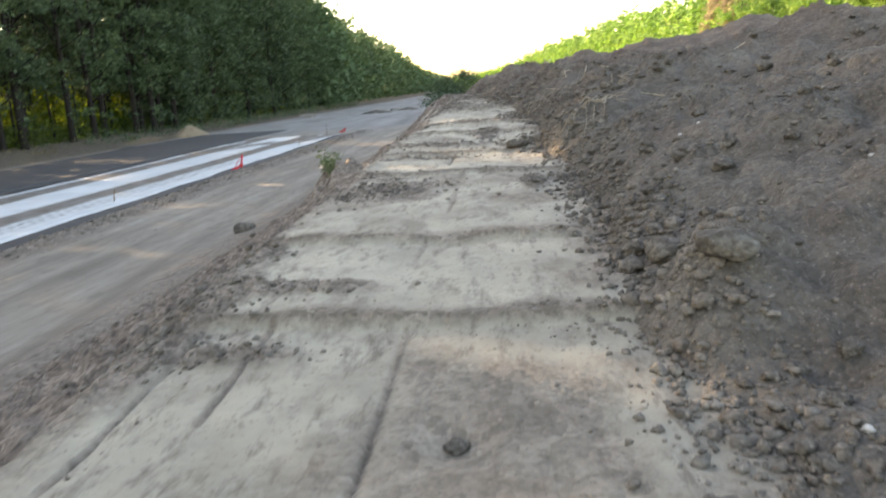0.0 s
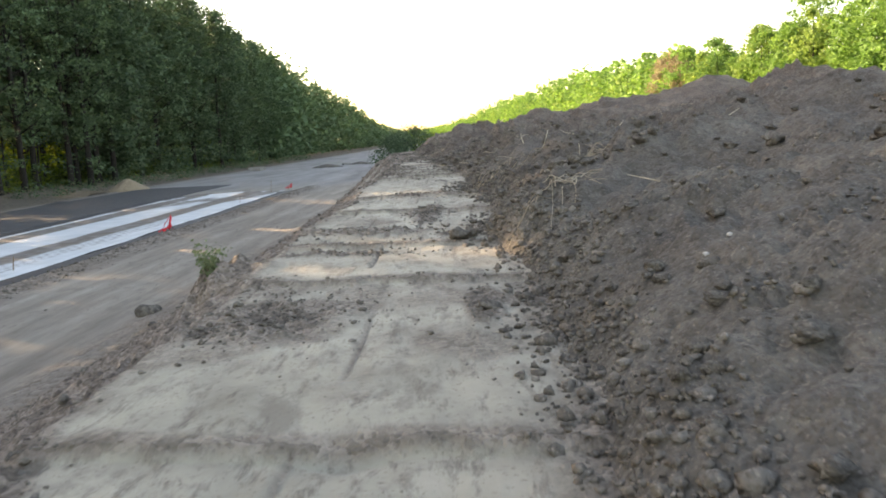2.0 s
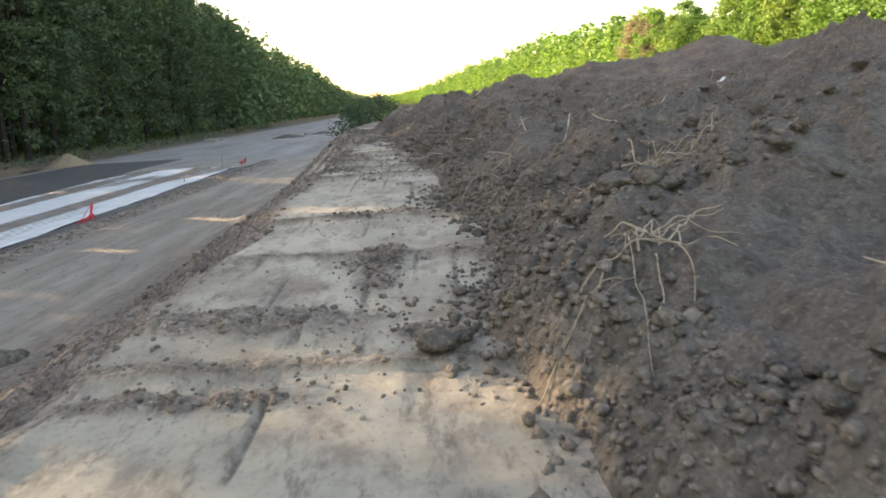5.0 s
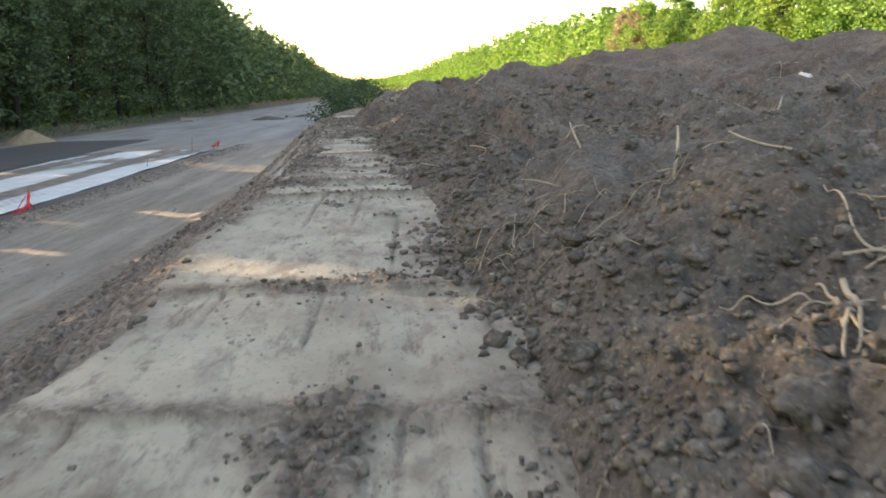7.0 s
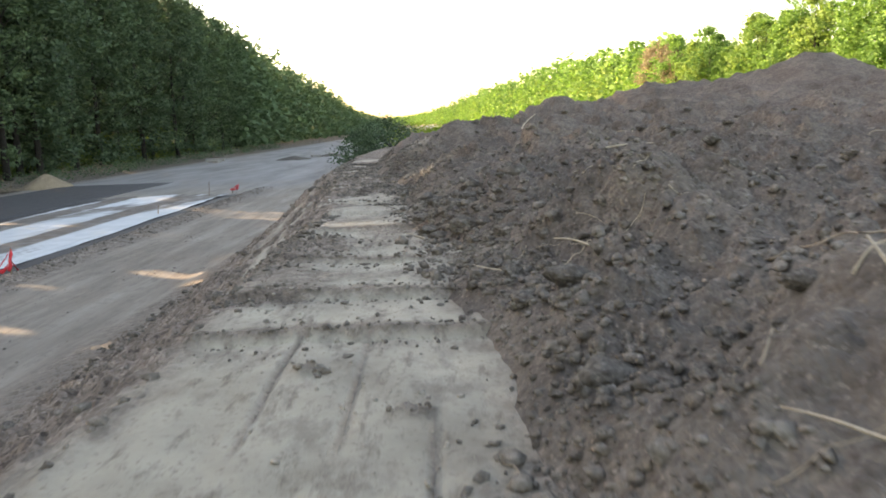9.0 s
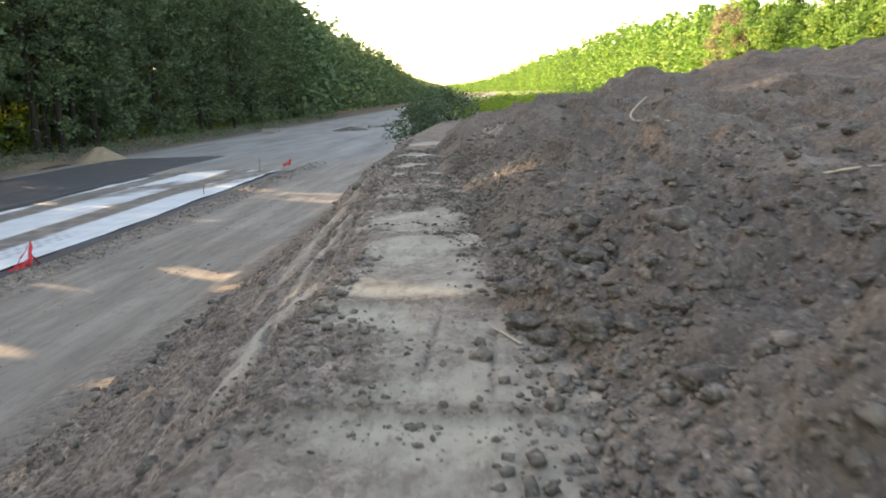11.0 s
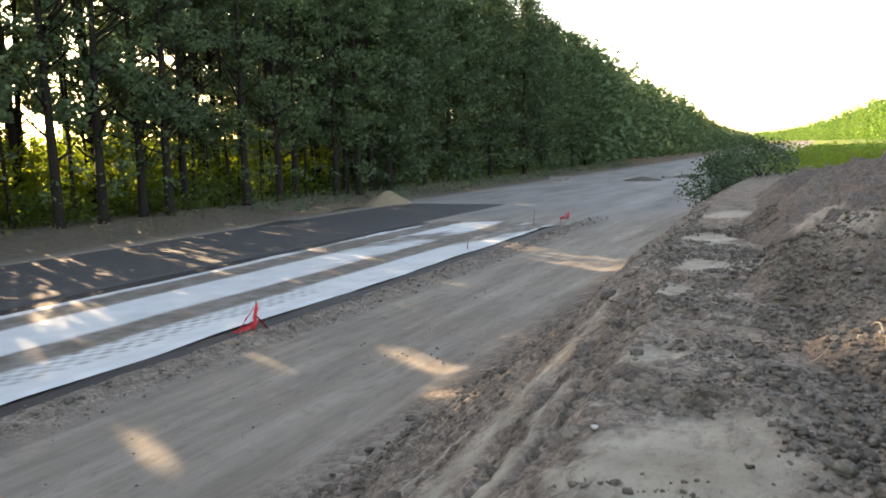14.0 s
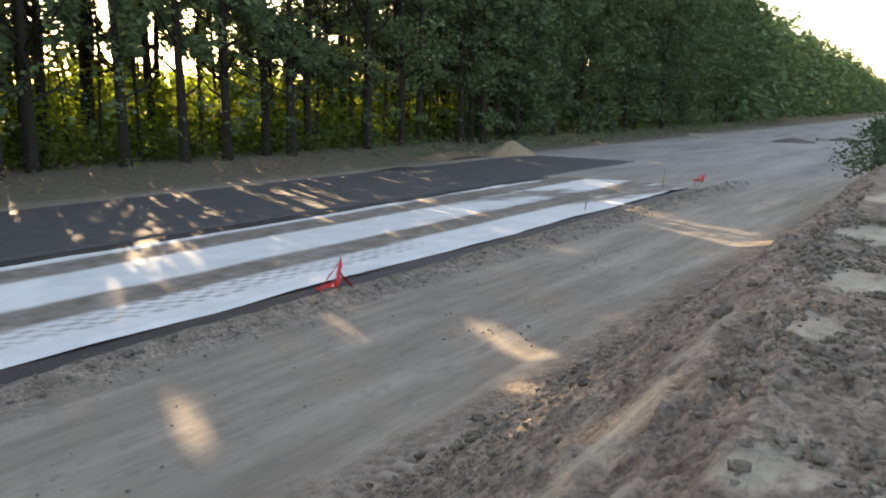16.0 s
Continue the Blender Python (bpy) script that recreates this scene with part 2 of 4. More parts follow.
def grid_mesh(name, xs, ys, height, masks=(), mat=None):
    X, Y = np.meshgrid(xs, ys)
    Z = height(X, Y)
    n, k = len(xs), len(ys)
    me = bpy.data.meshes.new(name)
    i = np.arange(n * k).reshape(k, n)
    faces = np.stack([i[:-1, :-1], i[:-1, 1:], i[1:, 1:], i[1:, :-1]], -1).reshape(-1, 4)
    me.vertices.add(n * k)
    me.vertices.foreach_set("co", np.stack([X, Y, Z], -1).astype(np.float32).ravel())
    me.loops.add(faces.size)
    me.loops.foreach_set("vertex_index", faces.ravel().astype(np.int32))
    me.polygons.add(len(faces))
    me.polygons.foreach_set("loop_start", np.arange(0, faces.size, 4, dtype=np.int32))
    me.update(calc_edges=True)
    me.polygons.foreach_set("use_smooth", np.ones(len(faces), bool))
    for key, f in masks:
        at = me.attributes.new(key, "FLOAT", "POINT")
        at.data.foreach_set("value", f(X, Y).astype(np.float32).ravel())
    if mat:
        me.materials.append(mat)
    return me


# ---- the plan: road along y, z = 0 about the near end of the bench ----
ROAD_Z = -1.35
# along y: left edge, right edge and height of the scraped bench
BENCH = [(-6, -0.95, 0.95, -0.16), (1.7, -0.92, 0.84, 0.0), (3.2, -0.92, 0.79, 0.11), (4.7, -0.84, 0.79, 0.17), (6.4, -0.80, 0.81, 0.24), (7.1, -0.78, 0.66, 0.28), (7.5, -0.77, 0.50, 0.31),
         (8.4, -0.68, 0.74, 0.37), (9.3, -0.60, 0.66, 0.41), (9.9, -0.64, 0.47, 0.44), (10.6, -0.66, 0.53, 0.47), (11.3, -0.62, 0.57, 0.50), (12.6, -0.62, 0.30, 0.54), (13.4, -0.56, 0.30, 0.56),
         (14.2, -0.62, 0.06, 0.57), (15.2, -0.60, 0.02, 0.56), (16.5, -0.74, -0.05, 0.58), (17.5, -0.84, -0.16, 0.62), (19, -0.98, -0.32, 0.68), (21.5, -1.3, -0.75, 0.62), (30, -1.8, -1.2, 0.5),
         (60, -2.4, -1.0, 0.1), (900, -2.4, -1.0, 0.0)]
STEPS = [-2.0, -0.6, 0.9, 2.6, 3.78, 5.95, 7.05, 8.52, 9.62, 11.65, 12.25, 13.0, 14.05, 15.2, 16.0, 16.9, 18.0, 19.0]


def bench(y, col):
    return np.interp(y, [r[0] for r in BENCH], [r[col] for r in BENCH])


def step_phase(x, y):
    """Which cut of the bucket a place lies in, and how far along it, 0 to 1."""
    yy = y + 0.07 * fbm(x, y, 1.2, 4, 0.6, 40) + 0.04 * x
    i = np.clip(np.searchsorted(STEPS, yy) - 1, 0, len(STEPS) - 2)
    st = np.array(STEPS)
    return i, np.clip((yy - st[i]) / (st[i + 1] - st[i]), 0, 1), yy - st[i]


def teeth(x, y):
    """Marks of the bucket's teeth along the bench, another set in each cut, 0 to 1."""
    i, u, along = step_phase(x, y)
    pitch = 0.20 + 0.06 * TABLE[i, 12]
    k = x / pitch + TABLE[i, 9] + 0.05 * (y - 8) * (TABLE[i, 5] - 0.5) + 0.12 * fbm(x * 0.3, y, 0.7, 3, 0.5, 44)
    lane = np.floor(k)
    which = TABLE[(lane.astype(int) * 7 + i * 13) % 256, 30]
    d = np.abs(k - lane - 0.5) * pitch
    start = TABLE[(lane.astype(int) * 5 + i * 11) % 256, 31] * 0.6
    return smooth(14.5, 13.5, y) * smooth(0.011, 0.004, d) * (which > 0.42) * smooth(start, start + 0.1, u) * smooth(start + 0.85, start + 0.55, u) * smooth(-0.25, 0.0, fbm(x, y, 4, 3, 0.6, 45) + 0.16)


def streaks(x, y):
    """Pale scraped ledges along the upper bank."""
    def ledge(at, wide, y0, y1, seed):
        return np.exp(-((x - at + 0.10 * fbm(x * 0, y, 0.8, 3, seed=seed)) / wide) ** 2) * smooth(y0, y0 + 0.5, y) * smooth(y1, y1 - 0.7, y)
    a = ledge(-0.80, 0.06, 13.1, 15.3, 50)
    b = ledge(-1.38, 0.085, 15.6, 19.8, 51) + ledge(-1.75, 0.03, 16.4, 19.0, 52)
    c = ledge(-1.06, 0.05, 14.8, 17.7, 55) + ledge(-1.21, 0.022, 15.4, 18.6, 53)
    return np.clip((a + b + c) * smooth(-0.14, 0.06, fbm(x * 3, y * 0.6, 3, 5, 0.7, 56) + 0.05), 0, 1)


DARK = [(-0.42, 5.25, 0.46, 0.42), (0.63, 5.35, 0.09, 0.36), (0.24, 8.30, 0.14, 0.42), (0.50, 7.3, 0.16, 0.12), (-0.25, 7.55, 0.55, 0.17), (-0.5, 13.4, 0.32, 0.5), (-0.45, 2.95, 0.35, 0.10), (-0.85, 2.7, 0.22, 0.7), (-0.9, 3.7, 0.2, 0.4), (-0.55, 2.35, 0.3, 0.12),
        (-0.3, 6.85, 0.45, 0.09), (0.0, 9.6, 0.12, 0.05), (0.34, 9.7, 0.12, 0.06), (0.14, 8.42, 0.12, 0.14), (-0.05, 11.3, 0.06, 0.06), (0.31, 10.95, 0.08, 0.04), (-0.45, 12.2, 0.3, 0.12)]


def dark_patch(x, y):
    """Where loose dark soil was dropped on the bench."""
    m = 0
    for px, py, rx, ry in DARK:
        m = np.maximum(m, smooth(1.25, 0.7, np.hypot((x - px) / rx, (y - py) / ry) + 1.1 * fbm(x, y, 3, 4, 0.6, 54)))
    return m


SPOTS = [(-0.72, 17.36, 0.13, 0.17), (-0.42, 16.3, 0.38, 0.48), (-0.30, 15.4, 0.30, 0.4), (-0.85, 18.7, 0.12, 0.2), (-0.8, 19.7, 0.18, 0.3), (-1.0, 21.6, 0.25, 0.4), (-1.1, 24.5, 0.3, 0.6)]


def pale_spot(x, y):
    """Places where the clay shows through the soil."""
    m = 0
    for px, py, rx, ry in SPOTS:
        m = np.maximum(m, smooth(1.12, 0.72, np.hypot((x - px) / rx, (y - py) / ry) + 1.2 * fbm(x, y, 5, 5, 0.7, 57)))
    return m


def tyre(x, y):
    """Lugged tyre print along the foot of the bank, 0 to 1."""
    d = x + 3.72 + 0.012 * (y - 14)
    on = smooth(0.24, 0.19, np.abs(d)) * smooth(3, 5, y) * smooth(21.5, 19.5, y)
    lug = np.sin(2 * np.pi * (y / 0.19 + np.abs(d) * 1.6 + 0.5 * (d > 0)))
    return on * smooth(-0.2, 0.4, lug)


def ground_z(x, y, rough=True):
    left, zb = bench(y, 1), bench(y, 3)
    wob = 0.12 * fbm(x * 0, y, 1.1, 3, seed=3) if rough else 0
    top = left + wob
    # flat toe, steep face, rounded lip
    z = ROAD_Z + 0.20 * smooth(-4.5, -3.3, x)
    face = np.clip((x + 3.3) / (top - 0.42 + 3.3), 0, 1)
    z = z + (zb - 0.27 - (ROAD_Z + 0.20)) * face
    z = z + 0.27 * np.clip((x - top + 0.42) / 0.47, 0, 1) ** 0.8
    z = z + 0.35 * smooth(-19.8, -26, x) - 0.25 * smooth(14, 40, x)
    if rough:
        bank = smooth(-3.6, -3.2, x) * (1 - smooth(left - 0.2, left + 0.15, x))
        calm = 1 - 0.55 * np.clip(streaks(x, y) * 1.5, 0, 1)
        z = z + bank * calm * (0.14 * fbm(x, y, 1.6, 5, 0.65, 1) + 0.20 * np.abs(fbm(x, y, 7, 4, 0.7, 2)) - 0.03 + 0.14 * fbm(x * 5, y * 0.3, 1.4, 4, 0.6, 12))
        # loose ridge along the foot of the bank
        z = z + calm * (0.05 + 0.09 * smooth(12, 17, y)) * np.exp(-((x + 3.15 + 0.3 * fbm(x * 0, y, 0.35, 3, seed=8)) / 0.25) ** 2) * np.clip(0.6 + 1.6 * fbm(x, y, 2.5, 4), 0, 2)
        z = z - 0.035 * tyre(x, y)
        on = smooth(left - 0.1, left + 0.15, x) * smooth(30, 20, y)
        i, u, along = step_phase(x, y)
        amp = 0.026 + 0.040 * TABLE[i, 3] ** 2
        z = z + on * amp * (0.5 - u)
        z = z - on * 0.014 * teeth(x, y)
        z = z + on * (0.045 * fbm(x, y, 1.6, 4, 0.55, 4) + 0.02 * fbm(x * 3.2, y * 0.5, 2.6, 3, 0.6, 6) + 0.018 * np.abs(fbm(x, y, 11, 3, 0.6, 7)))
        z = z + on * smooth(14.8, 16.4, y) * (0.05 * fbm(x, y, 3, 4, 0.6, 48) + 0.07 * np.abs(fbm(x, y, 12, 3, 0.7, 49)) * (1 - 0.9 * pale_spot(x, y)) - 0.02)
        dk = dark_patch(x, y)
        z = z + on * dk * (0.06 * fbm(x, y, 5, 4, 0.7, 52) + 0.10 * np.abs(fbm(x, y, 10, 3, 0.7, 53)))
        # a mound at the bench's edge, and a pit where the teeth dug in
        z = z + 0.30 * np.exp(-(((x + 1.05) / 0.26) ** 2 + ((y - 6.45) / 0.32) ** 2)) * (0.8 + fbm(x, y, 6, 3))
        z = z - 0.05 * np.exp(-(((x - 0.18) / 0.12) ** 2 + ((y - 3.78) / 0.1) ** 2)) - 0.05 * np.exp(-(((x - 0.30) / 0.08) ** 2 + ((y - 1.75) / 0.09) ** 2))
        lane = smooth(-3.9, -4.5, x) * smooth(-19, -8, x)
        z = z + lane * (0.06 * fbm(x * 2.2, y * 0.14, 0.9, 4, 0.5, 9) + 0.012 * fbm(x, y, 3.5, 4, 0.6, 13))
        # small bank of earth along the edge of the white sheet
        z = z + 0.09 * np.exp(-((x + 7.85 + 0.25 * fbm(x * 0, y, 0.5, 3, seed=15)) / 0.22) ** 2) * smooth(46, 40, y) * (0.7 + fbm(x, y, 3, 4, 0.6))
        z = z + 0.12 * smooth(-20, -22, x) * fbm(x, y, 0.8, 4, 0.55, 10)
    return z


def edge(v, a, b, x, y, amount=0.5):
    return smooth(a, b, v + amount * fbm(x, y, 2.3, 5, 0.6, 21) * abs(b - a) * 2)


def mask_clay(x, y):
    left, right = bench(y, 1), bench(y, 2)
    m = edge(x - left, -0.12, 0.22, x, y) * (1 - edge(x - right, -0.12, 0.3, x, y, 0.8))
    i, u, along = step_phase(x, y)
    # less clay along each step: the ledge's shadow drawn as a dark band
    m = m * (1 - 0.85 * smooth(0.13, 0.05, along + 0.08 * fbm(x, y, 5, 3, 0.6, 46)))
    m = m * (0.35 + 0.65 * smooth(-0.16, 0.02, fbm(x, y, 1.1, 5, 0.62, 5) + 0.25 * TABLE[i, 20] - 0.02))
    m = m * (1 - 0.75 * teeth(x, y)) * (1 - 0.9 * dark_patch(x, y))
    m = m * (1 - 0.95 * smooth(15.4, 17.0, y) * smooth(-0.20, -0.04, fbm(x, y, 0.9, 5, 0.65, 47)))
    m = m * (1 - np.exp(-(((x + 1.05) / 0.3) ** 2 + ((y - 6.5) / 0.35) ** 2)))
    return np.maximum(np.maximum(m * smooth(25, 20, y), 0.82 * pale_spot(x, y)), 0.95 * streaks(x, y))


def mask_lane(x, y):
    m = (1 - edge(x, -4.35, -3.75, x, y)) * smooth(-20.5, -19.7, x)
    band = smooth(0.25, 0.19, np.abs(x + 3.72 + 0.012 * (y - 14))) * smooth(3, 5, y) * smooth(21.5, 19.5, y)
    m = m * (1 - band) + band * (0.85 - 0.75 * tyre(x, y))
    return m * (1 - 0.95 * np.exp(-((x + 7.75 + 0.3 * fbm(x, y, 0.5, 3)) / 0.5) ** 2) * smooth(44, 40, y))


def mask_litter(x, y):
    return 1 - edge(x, -20.6, -19.8, x, y)


def mask_grass(x, y):
    return smooth(9, 14, x + 3 * fbm(x, y, 0.2, 4)) + (smooth(50, 75, y) * smooth(-3, -1, x)) * (1 - smooth(9, 14, x))


def mask_grey(x, y):
    return smooth(38, 50, y + 8 * fbm(x, y, 0.4, 4)) * smooth(-4.2, -6.5, x + 2 * fbm(x, y, 0.5, 3)) * smooth(-20.5, -19.5, x)


def structure(name, me, label, category):
    return tagged(new(name, me), label, category, kind="structure")


gx = lines((-700, -120, 60), (-120, -40, 10), (-40, -20, 1.0), (-20, -8, 0.3), (-8, -4.4, 0.1), (-4.4, -1.2, 0.045), (-1.2, 0.95, 0.02), (0.95, 1.1, 0.05), (1.1, 3, 0.2), (3, 20, 1), (20, 100, 8), (100, 700, 60))
gy = lines((-60, -6, 4), (-6, 0.4, 0.25), (0.4, 20, 0.033), (20, 34, 0.09), (34, 60, 0.4), (60, 140, 3), (140, 1600, 60))
structure("ground", grid_mesh("ground", gx, gy, ground_z, (("clay", mask_clay), ("lane", mask_lane), ("litter", mask_litter), ("grass", mask_grass), ("grey", mask_grey)), GROUND),
          "dusty construction ground with scraped pale clay bench", "ground")


def asphalt_z(x, y):
    return ROAD_Z + 0.05 + 0.006 * fbm(x, y, 1.0, 3) - 0.12 * (1 - smooth(-19.75, -19.55, x)) - 0.12 * smooth(-14.05, -13.9, x + 0.1 * fbm(x * 0, y, 0.6, 3)) - 0.1 * smooth(48, 52, y)


structure("road", grid_mesh("road", lines((-19.8, -13.5, 0.09)), lines((-30, 54, 0.4)), asphalt_z, (), ASPHALT), "fresh black asphalt lane with dusty edge", "road")

# ---- spoil heap ----
MOUNDS = [(6.1, 14.2, 0.50, 1.1), (4.5, 10.0, 0.14, 1.2), (5.2, 6.0, 0.20, 1.4), (8.3, 20, 0.62, 1.8), (8.2, 25.5, 0.76, 2.2), (3.1, 27.7, 0.62, 0.8),
          (5.2, 27.2, 0.42, 1.1), (7.0, 30.5, 0.7, 2.0), (1.3, 17.4, 0.12, 0.6), (1.6, 8.9, 0.12, 0.4), (-0.3, 22.2, 0.22, 0.7), (4.4, 22.5, 0.2, 1.0), (2.2, 33, 0.35, 1.5), (7.7, 23.5, 0.30, 2.5), (6.3, 28.5, 0.25, 2.5),
          (1.15, 2.5, 0.20, 0.25), (1.7, 6.1, 0.14, 0.5), (1.1, 10.3, 0.22, 0.4), (0.5, 16.1, 0.22, 0.45), (0.2, 19.3, 0.22, 0.7), (-0.3, 18.7, 0.14, 0.45), (1.25, 12.3, 0.10, 0.5), (2.6, 6.6, -0.10, 0.6), (3.8, 8.3, -0.15, 0.9)]
# clay smeared over the heap: place and half widths
SMEARS = [(0.08, 19.2, 0.20, 0.5), (-0.1, 21.0, 0.22, 0.35)]


def smear(x, y):
    m = 0
    for px, py, rx, ry in SMEARS:
        m = np.maximum(m, smooth(1.3, 0.6, np.hypot((x - px) / rx, (y - py) / ry) + 1.3 * fbm(x, y, 3, 4, 0.65, 58)))
    return m


def heap_z(x, y):
    toe = bench(y, 2) + 0.12
    d = x - toe + 0.45 * fbm(x, y, 0.9, 4, 0.6, 30) + 0.12 * fbm(x, y, 4, 3, 0.6, 29)
    shelf = np.interp(y, [0, 3, 6, 10, 13, 16, 24, 40, 46], [0.28, 0.36, 0.46, 0.46, 0.42, 0.42, 0.42, 0.2, 0.0])
    slope = np.interp(y, [0, 8, 11, 14, 20, 30, 46], [0.15, 0.12, 0.10, 0.06, 0.05, 0.08, 0.0])
    dp = np.clip(d, 0, None)
    h = shelf * (1 - np.exp(-dp / 0.55)) + slope * np.minimum(dp, 5.5) + 0.5 * np.minimum(d, 0)
    on = smooth(-0.05, 0.5, d)
    broken = smooth(-0.12, 0.14, fbm(x, y, 1.1, 3, 0.6, 59)) * 0.8 + 0.2
    h = h + on * (0.46 * fbm(x, y, 0.8, 5, 0.6, 32) + 0.26 * (np.abs(fbm(x, y, 1.5, 3, 0.55, 37)) - 0.1) + 0.20 * np.abs(fbm(x, y, 3.4, 4, 0.66, 35)) + broken * (0.26 * np.abs(fbm(x, y, 7, 3, 0.72, 33)) + 0.10 * np.abs(fbm(x, y, 17, 2, 0.7, 36))) - 0.07)
    # slumped ledges, broken off towards the bench
    q = (x - toe + 0.5 * fbm(x, y, 0.7, 4, 0.6, 38)) / 0.55
    saw = q - np.floor(q)
    h = h + on * smooth(0.25, 0.8, d) * 0.12 * smooth(-0.05, 0.18, fbm(x, y, 0.8, 3, 0.6, 39)) * (smooth(0.0, 0.16, saw) - saw)
    for mx, my, mh, mr in MOUNDS:
        h = h + mh * np.exp(-((x - mx) ** 2 + (y - my) ** 2) / mr ** 2)
    h = h * smooth(14.5, 10.0, x) * smooth(46, 40, y) - 0.25 * smooth(11, 14, x)
    return bench(y, 3) + h - 0.03 - 0.2 * smooth(42, 46, y)


hx = lines((-2.2, 2.6, 0.028), (2.6, 3.2, 0.036), (3.2, 6, 0.06), (6, 14.5, 0.2))
hy = lines((-6, 0.6, 0.2), (0.6, 20, 0.036), (20, 34, 0.09), (34, 46, 0.4))
tagged(new("earth_mound", grid_mesh("earth_mound", hx, hy, heap_z, (("clay", smear),), SOIL)), "long heap of dark loose topsoil beside the bench", "soil heap")


def surface(x, y):
    x, y = np.atleast_1d(np.asarray(x, float)), np.atleast_1d(np.asarray(y, float))
    g = ground_z(x, y)
    on = (x > -2.2) & (x < 14.4) & (y < 46) & (y > -6)
    return np.where(on, np.maximum(g, heap_z(x, y)), g)


def top_at(x, y):
    return float(surface(x, y)[0])


# ---- trees ----


def tube(bm, pts, radii, sides=7):
    rings = []
    for i, (p, r) in enumerate(zip(pts, radii)):
        d = (Vector(pts[min(i + 1, len(pts) - 1)]) - Vector(pts[max(i - 1, 0)])).normalized()
        u = d.orthogonal().normalized()
        v = d.cross(u)
        rings.append([bm.verts.new(Vector(p) + r * (math.cos(a) * u + math.sin(a) * v)) for a in (2 * math.pi * k / sides for k in range(sides))])
    for a, b in zip(rings, rings[1:]):
        for k in range(sides):
            bm.faces.new((a[k], a[(k + 1) % sides], b[(k + 1) % sides], b[k]))
    bm.faces.new(rings[-1])
    bm.faces.new(rings[0][::-1])


def from_bm(name, bm, mat, smooth_on=True):
    me = bpy.data.meshes.new(name)
    bm.normal_update()
    bm.to_mesh(me)
    bm.free()
    me.materials.append(mat)
    if smooth_on:
        me.polygons.foreach_set("use_smooth", [True] * len(me.polygons))
    return me


def leaf_mesh(name, centres, size, mat, rng, flat=0.5):
    """Many small four-cornered leaves, each bent along its rib."""
    c = np.asarray(centres)
    n = len(c)
    a = rng.normal(size=(n, 3)); a[:, 2] *= flat
    a /= np.linalg.norm(a, axis=1, keepdims=True)
    b = np.cross(a, rng.normal(size=(n, 3)))
    b /= np.linalg.norm(b, axis=1, keepdims=True) + 1e-9
    s = (size * rng.uniform(0.6, 1.35, n))[:, None]
    k = np.cross(a, b)
    v = np.stack([c - a * s * 0.55, c + b * s * 0.30 + k * s * 0.10, c + a * s * 0.55, c - b * s * 0.30 + k * s * 0.10], 1).reshape(-1, 3)
    f = np.arange(4 * n).reshape(n, 4)
    me = bpy.data.meshes.new(name)
    me.vertices.add(4 * n)
    me.vertices.foreach_set("co", v.astype(np.float32).ravel())
    me.loops.add(4 * n)
    me.loops.foreach_set("vertex_index", f.ravel().astype(np.int32))
    me.polygons.add(n)
    me.polygons.foreach_set("loop_start", np.arange(0, 4 * n, 4, dtype=np.int32))
    me.update(calc_edges=True)
    me.materials.append(mat)
    return me


def clumps(rng, n_clumps, per, envelope, spread):
    """Leaf centres gathered in clumps; envelope(u) gives a clump's place."""
    out = []
    for _ in range(n_clumps):
        p = envelope(rng)
        out.append(p + rng.normal(size=(per, 3)) * spread * rng.uniform(0.6, 1.3) * np.array([1, 1, 0.7]))
    return np.concatenate(out)


def crown_env(low, high, wide, power=0.8):
    def f(rng):
        h = rng.uniform(0, 1)
        r = wide * (math.sin(math.pi * min(1, 0.12 + 0.86 * h)) ** power) * math.sqrt(rng.uniform(0.15, 1))
        a = rng.uniform(0, 2 * math.pi)
        return np.array([r * math.cos(a), r * math.sin(a), low + (high - low) * h])
    return f


def make_tree(seed, height, low, wide, n_clumps, per, trunk_r, spread, limbs=14, sprays=0):
    """The trunk mesh and the leaf centres of one kind of tree."""
    rng = np.random.RandomState(seed)
    bm = bmesh.new()
    lean = rng.normal(size=2) * 0.5
    pts = [(lean[0] * h * h + 0.06 * math.sin(5 * h + seed), lean[1] * h * h, height * 0.93 * h - 0.3 * (h == 0)) for h in (0, 0.03, 0.15, 0.35, 0.55, 0.75, 1)]
    tube(bm, pts, [trunk_r * 1.5, trunk_r * 1.08, trunk_r * 0.95, trunk_r * 0.75, trunk_r * 0.55, trunk_r * 0.35, 0.03])
    for _ in range(limbs):
        h = rng.uniform(low / height * 0.8, 0.85)
        a, ln = rng.uniform(0, 6.28), wide * rng.uniform(0.6, 1.0)
        p0 = Vector((lean[0] * h * h, lean[1] * h * h, height * 0.93 * h))
        d = Vector((math.cos(a), math.sin(a), rng.uniform(0.35, 0.9)))
        tube(bm, [p0, p0 + d * ln * 0.5, p0 + d * ln + Vector((0, 0, 0.3))], [trunk_r * 0.35 * (1.2 - h), trunk_r * 0.22 * (1.2 - h), 0.012], 4)
    crown = clumps(rng, n_clumps, per, crown_env(low, height, wide), spread)

    def spray(rng):
        a, r = rng.uniform(0, 6.28), wide * rng.uniform(0.15, 0.75)
        return np.array([r * math.cos(a), r * math.sin(a), rng.uniform(0.25, 1.1) * low])
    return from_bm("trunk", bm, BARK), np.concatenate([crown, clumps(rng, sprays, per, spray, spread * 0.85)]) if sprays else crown


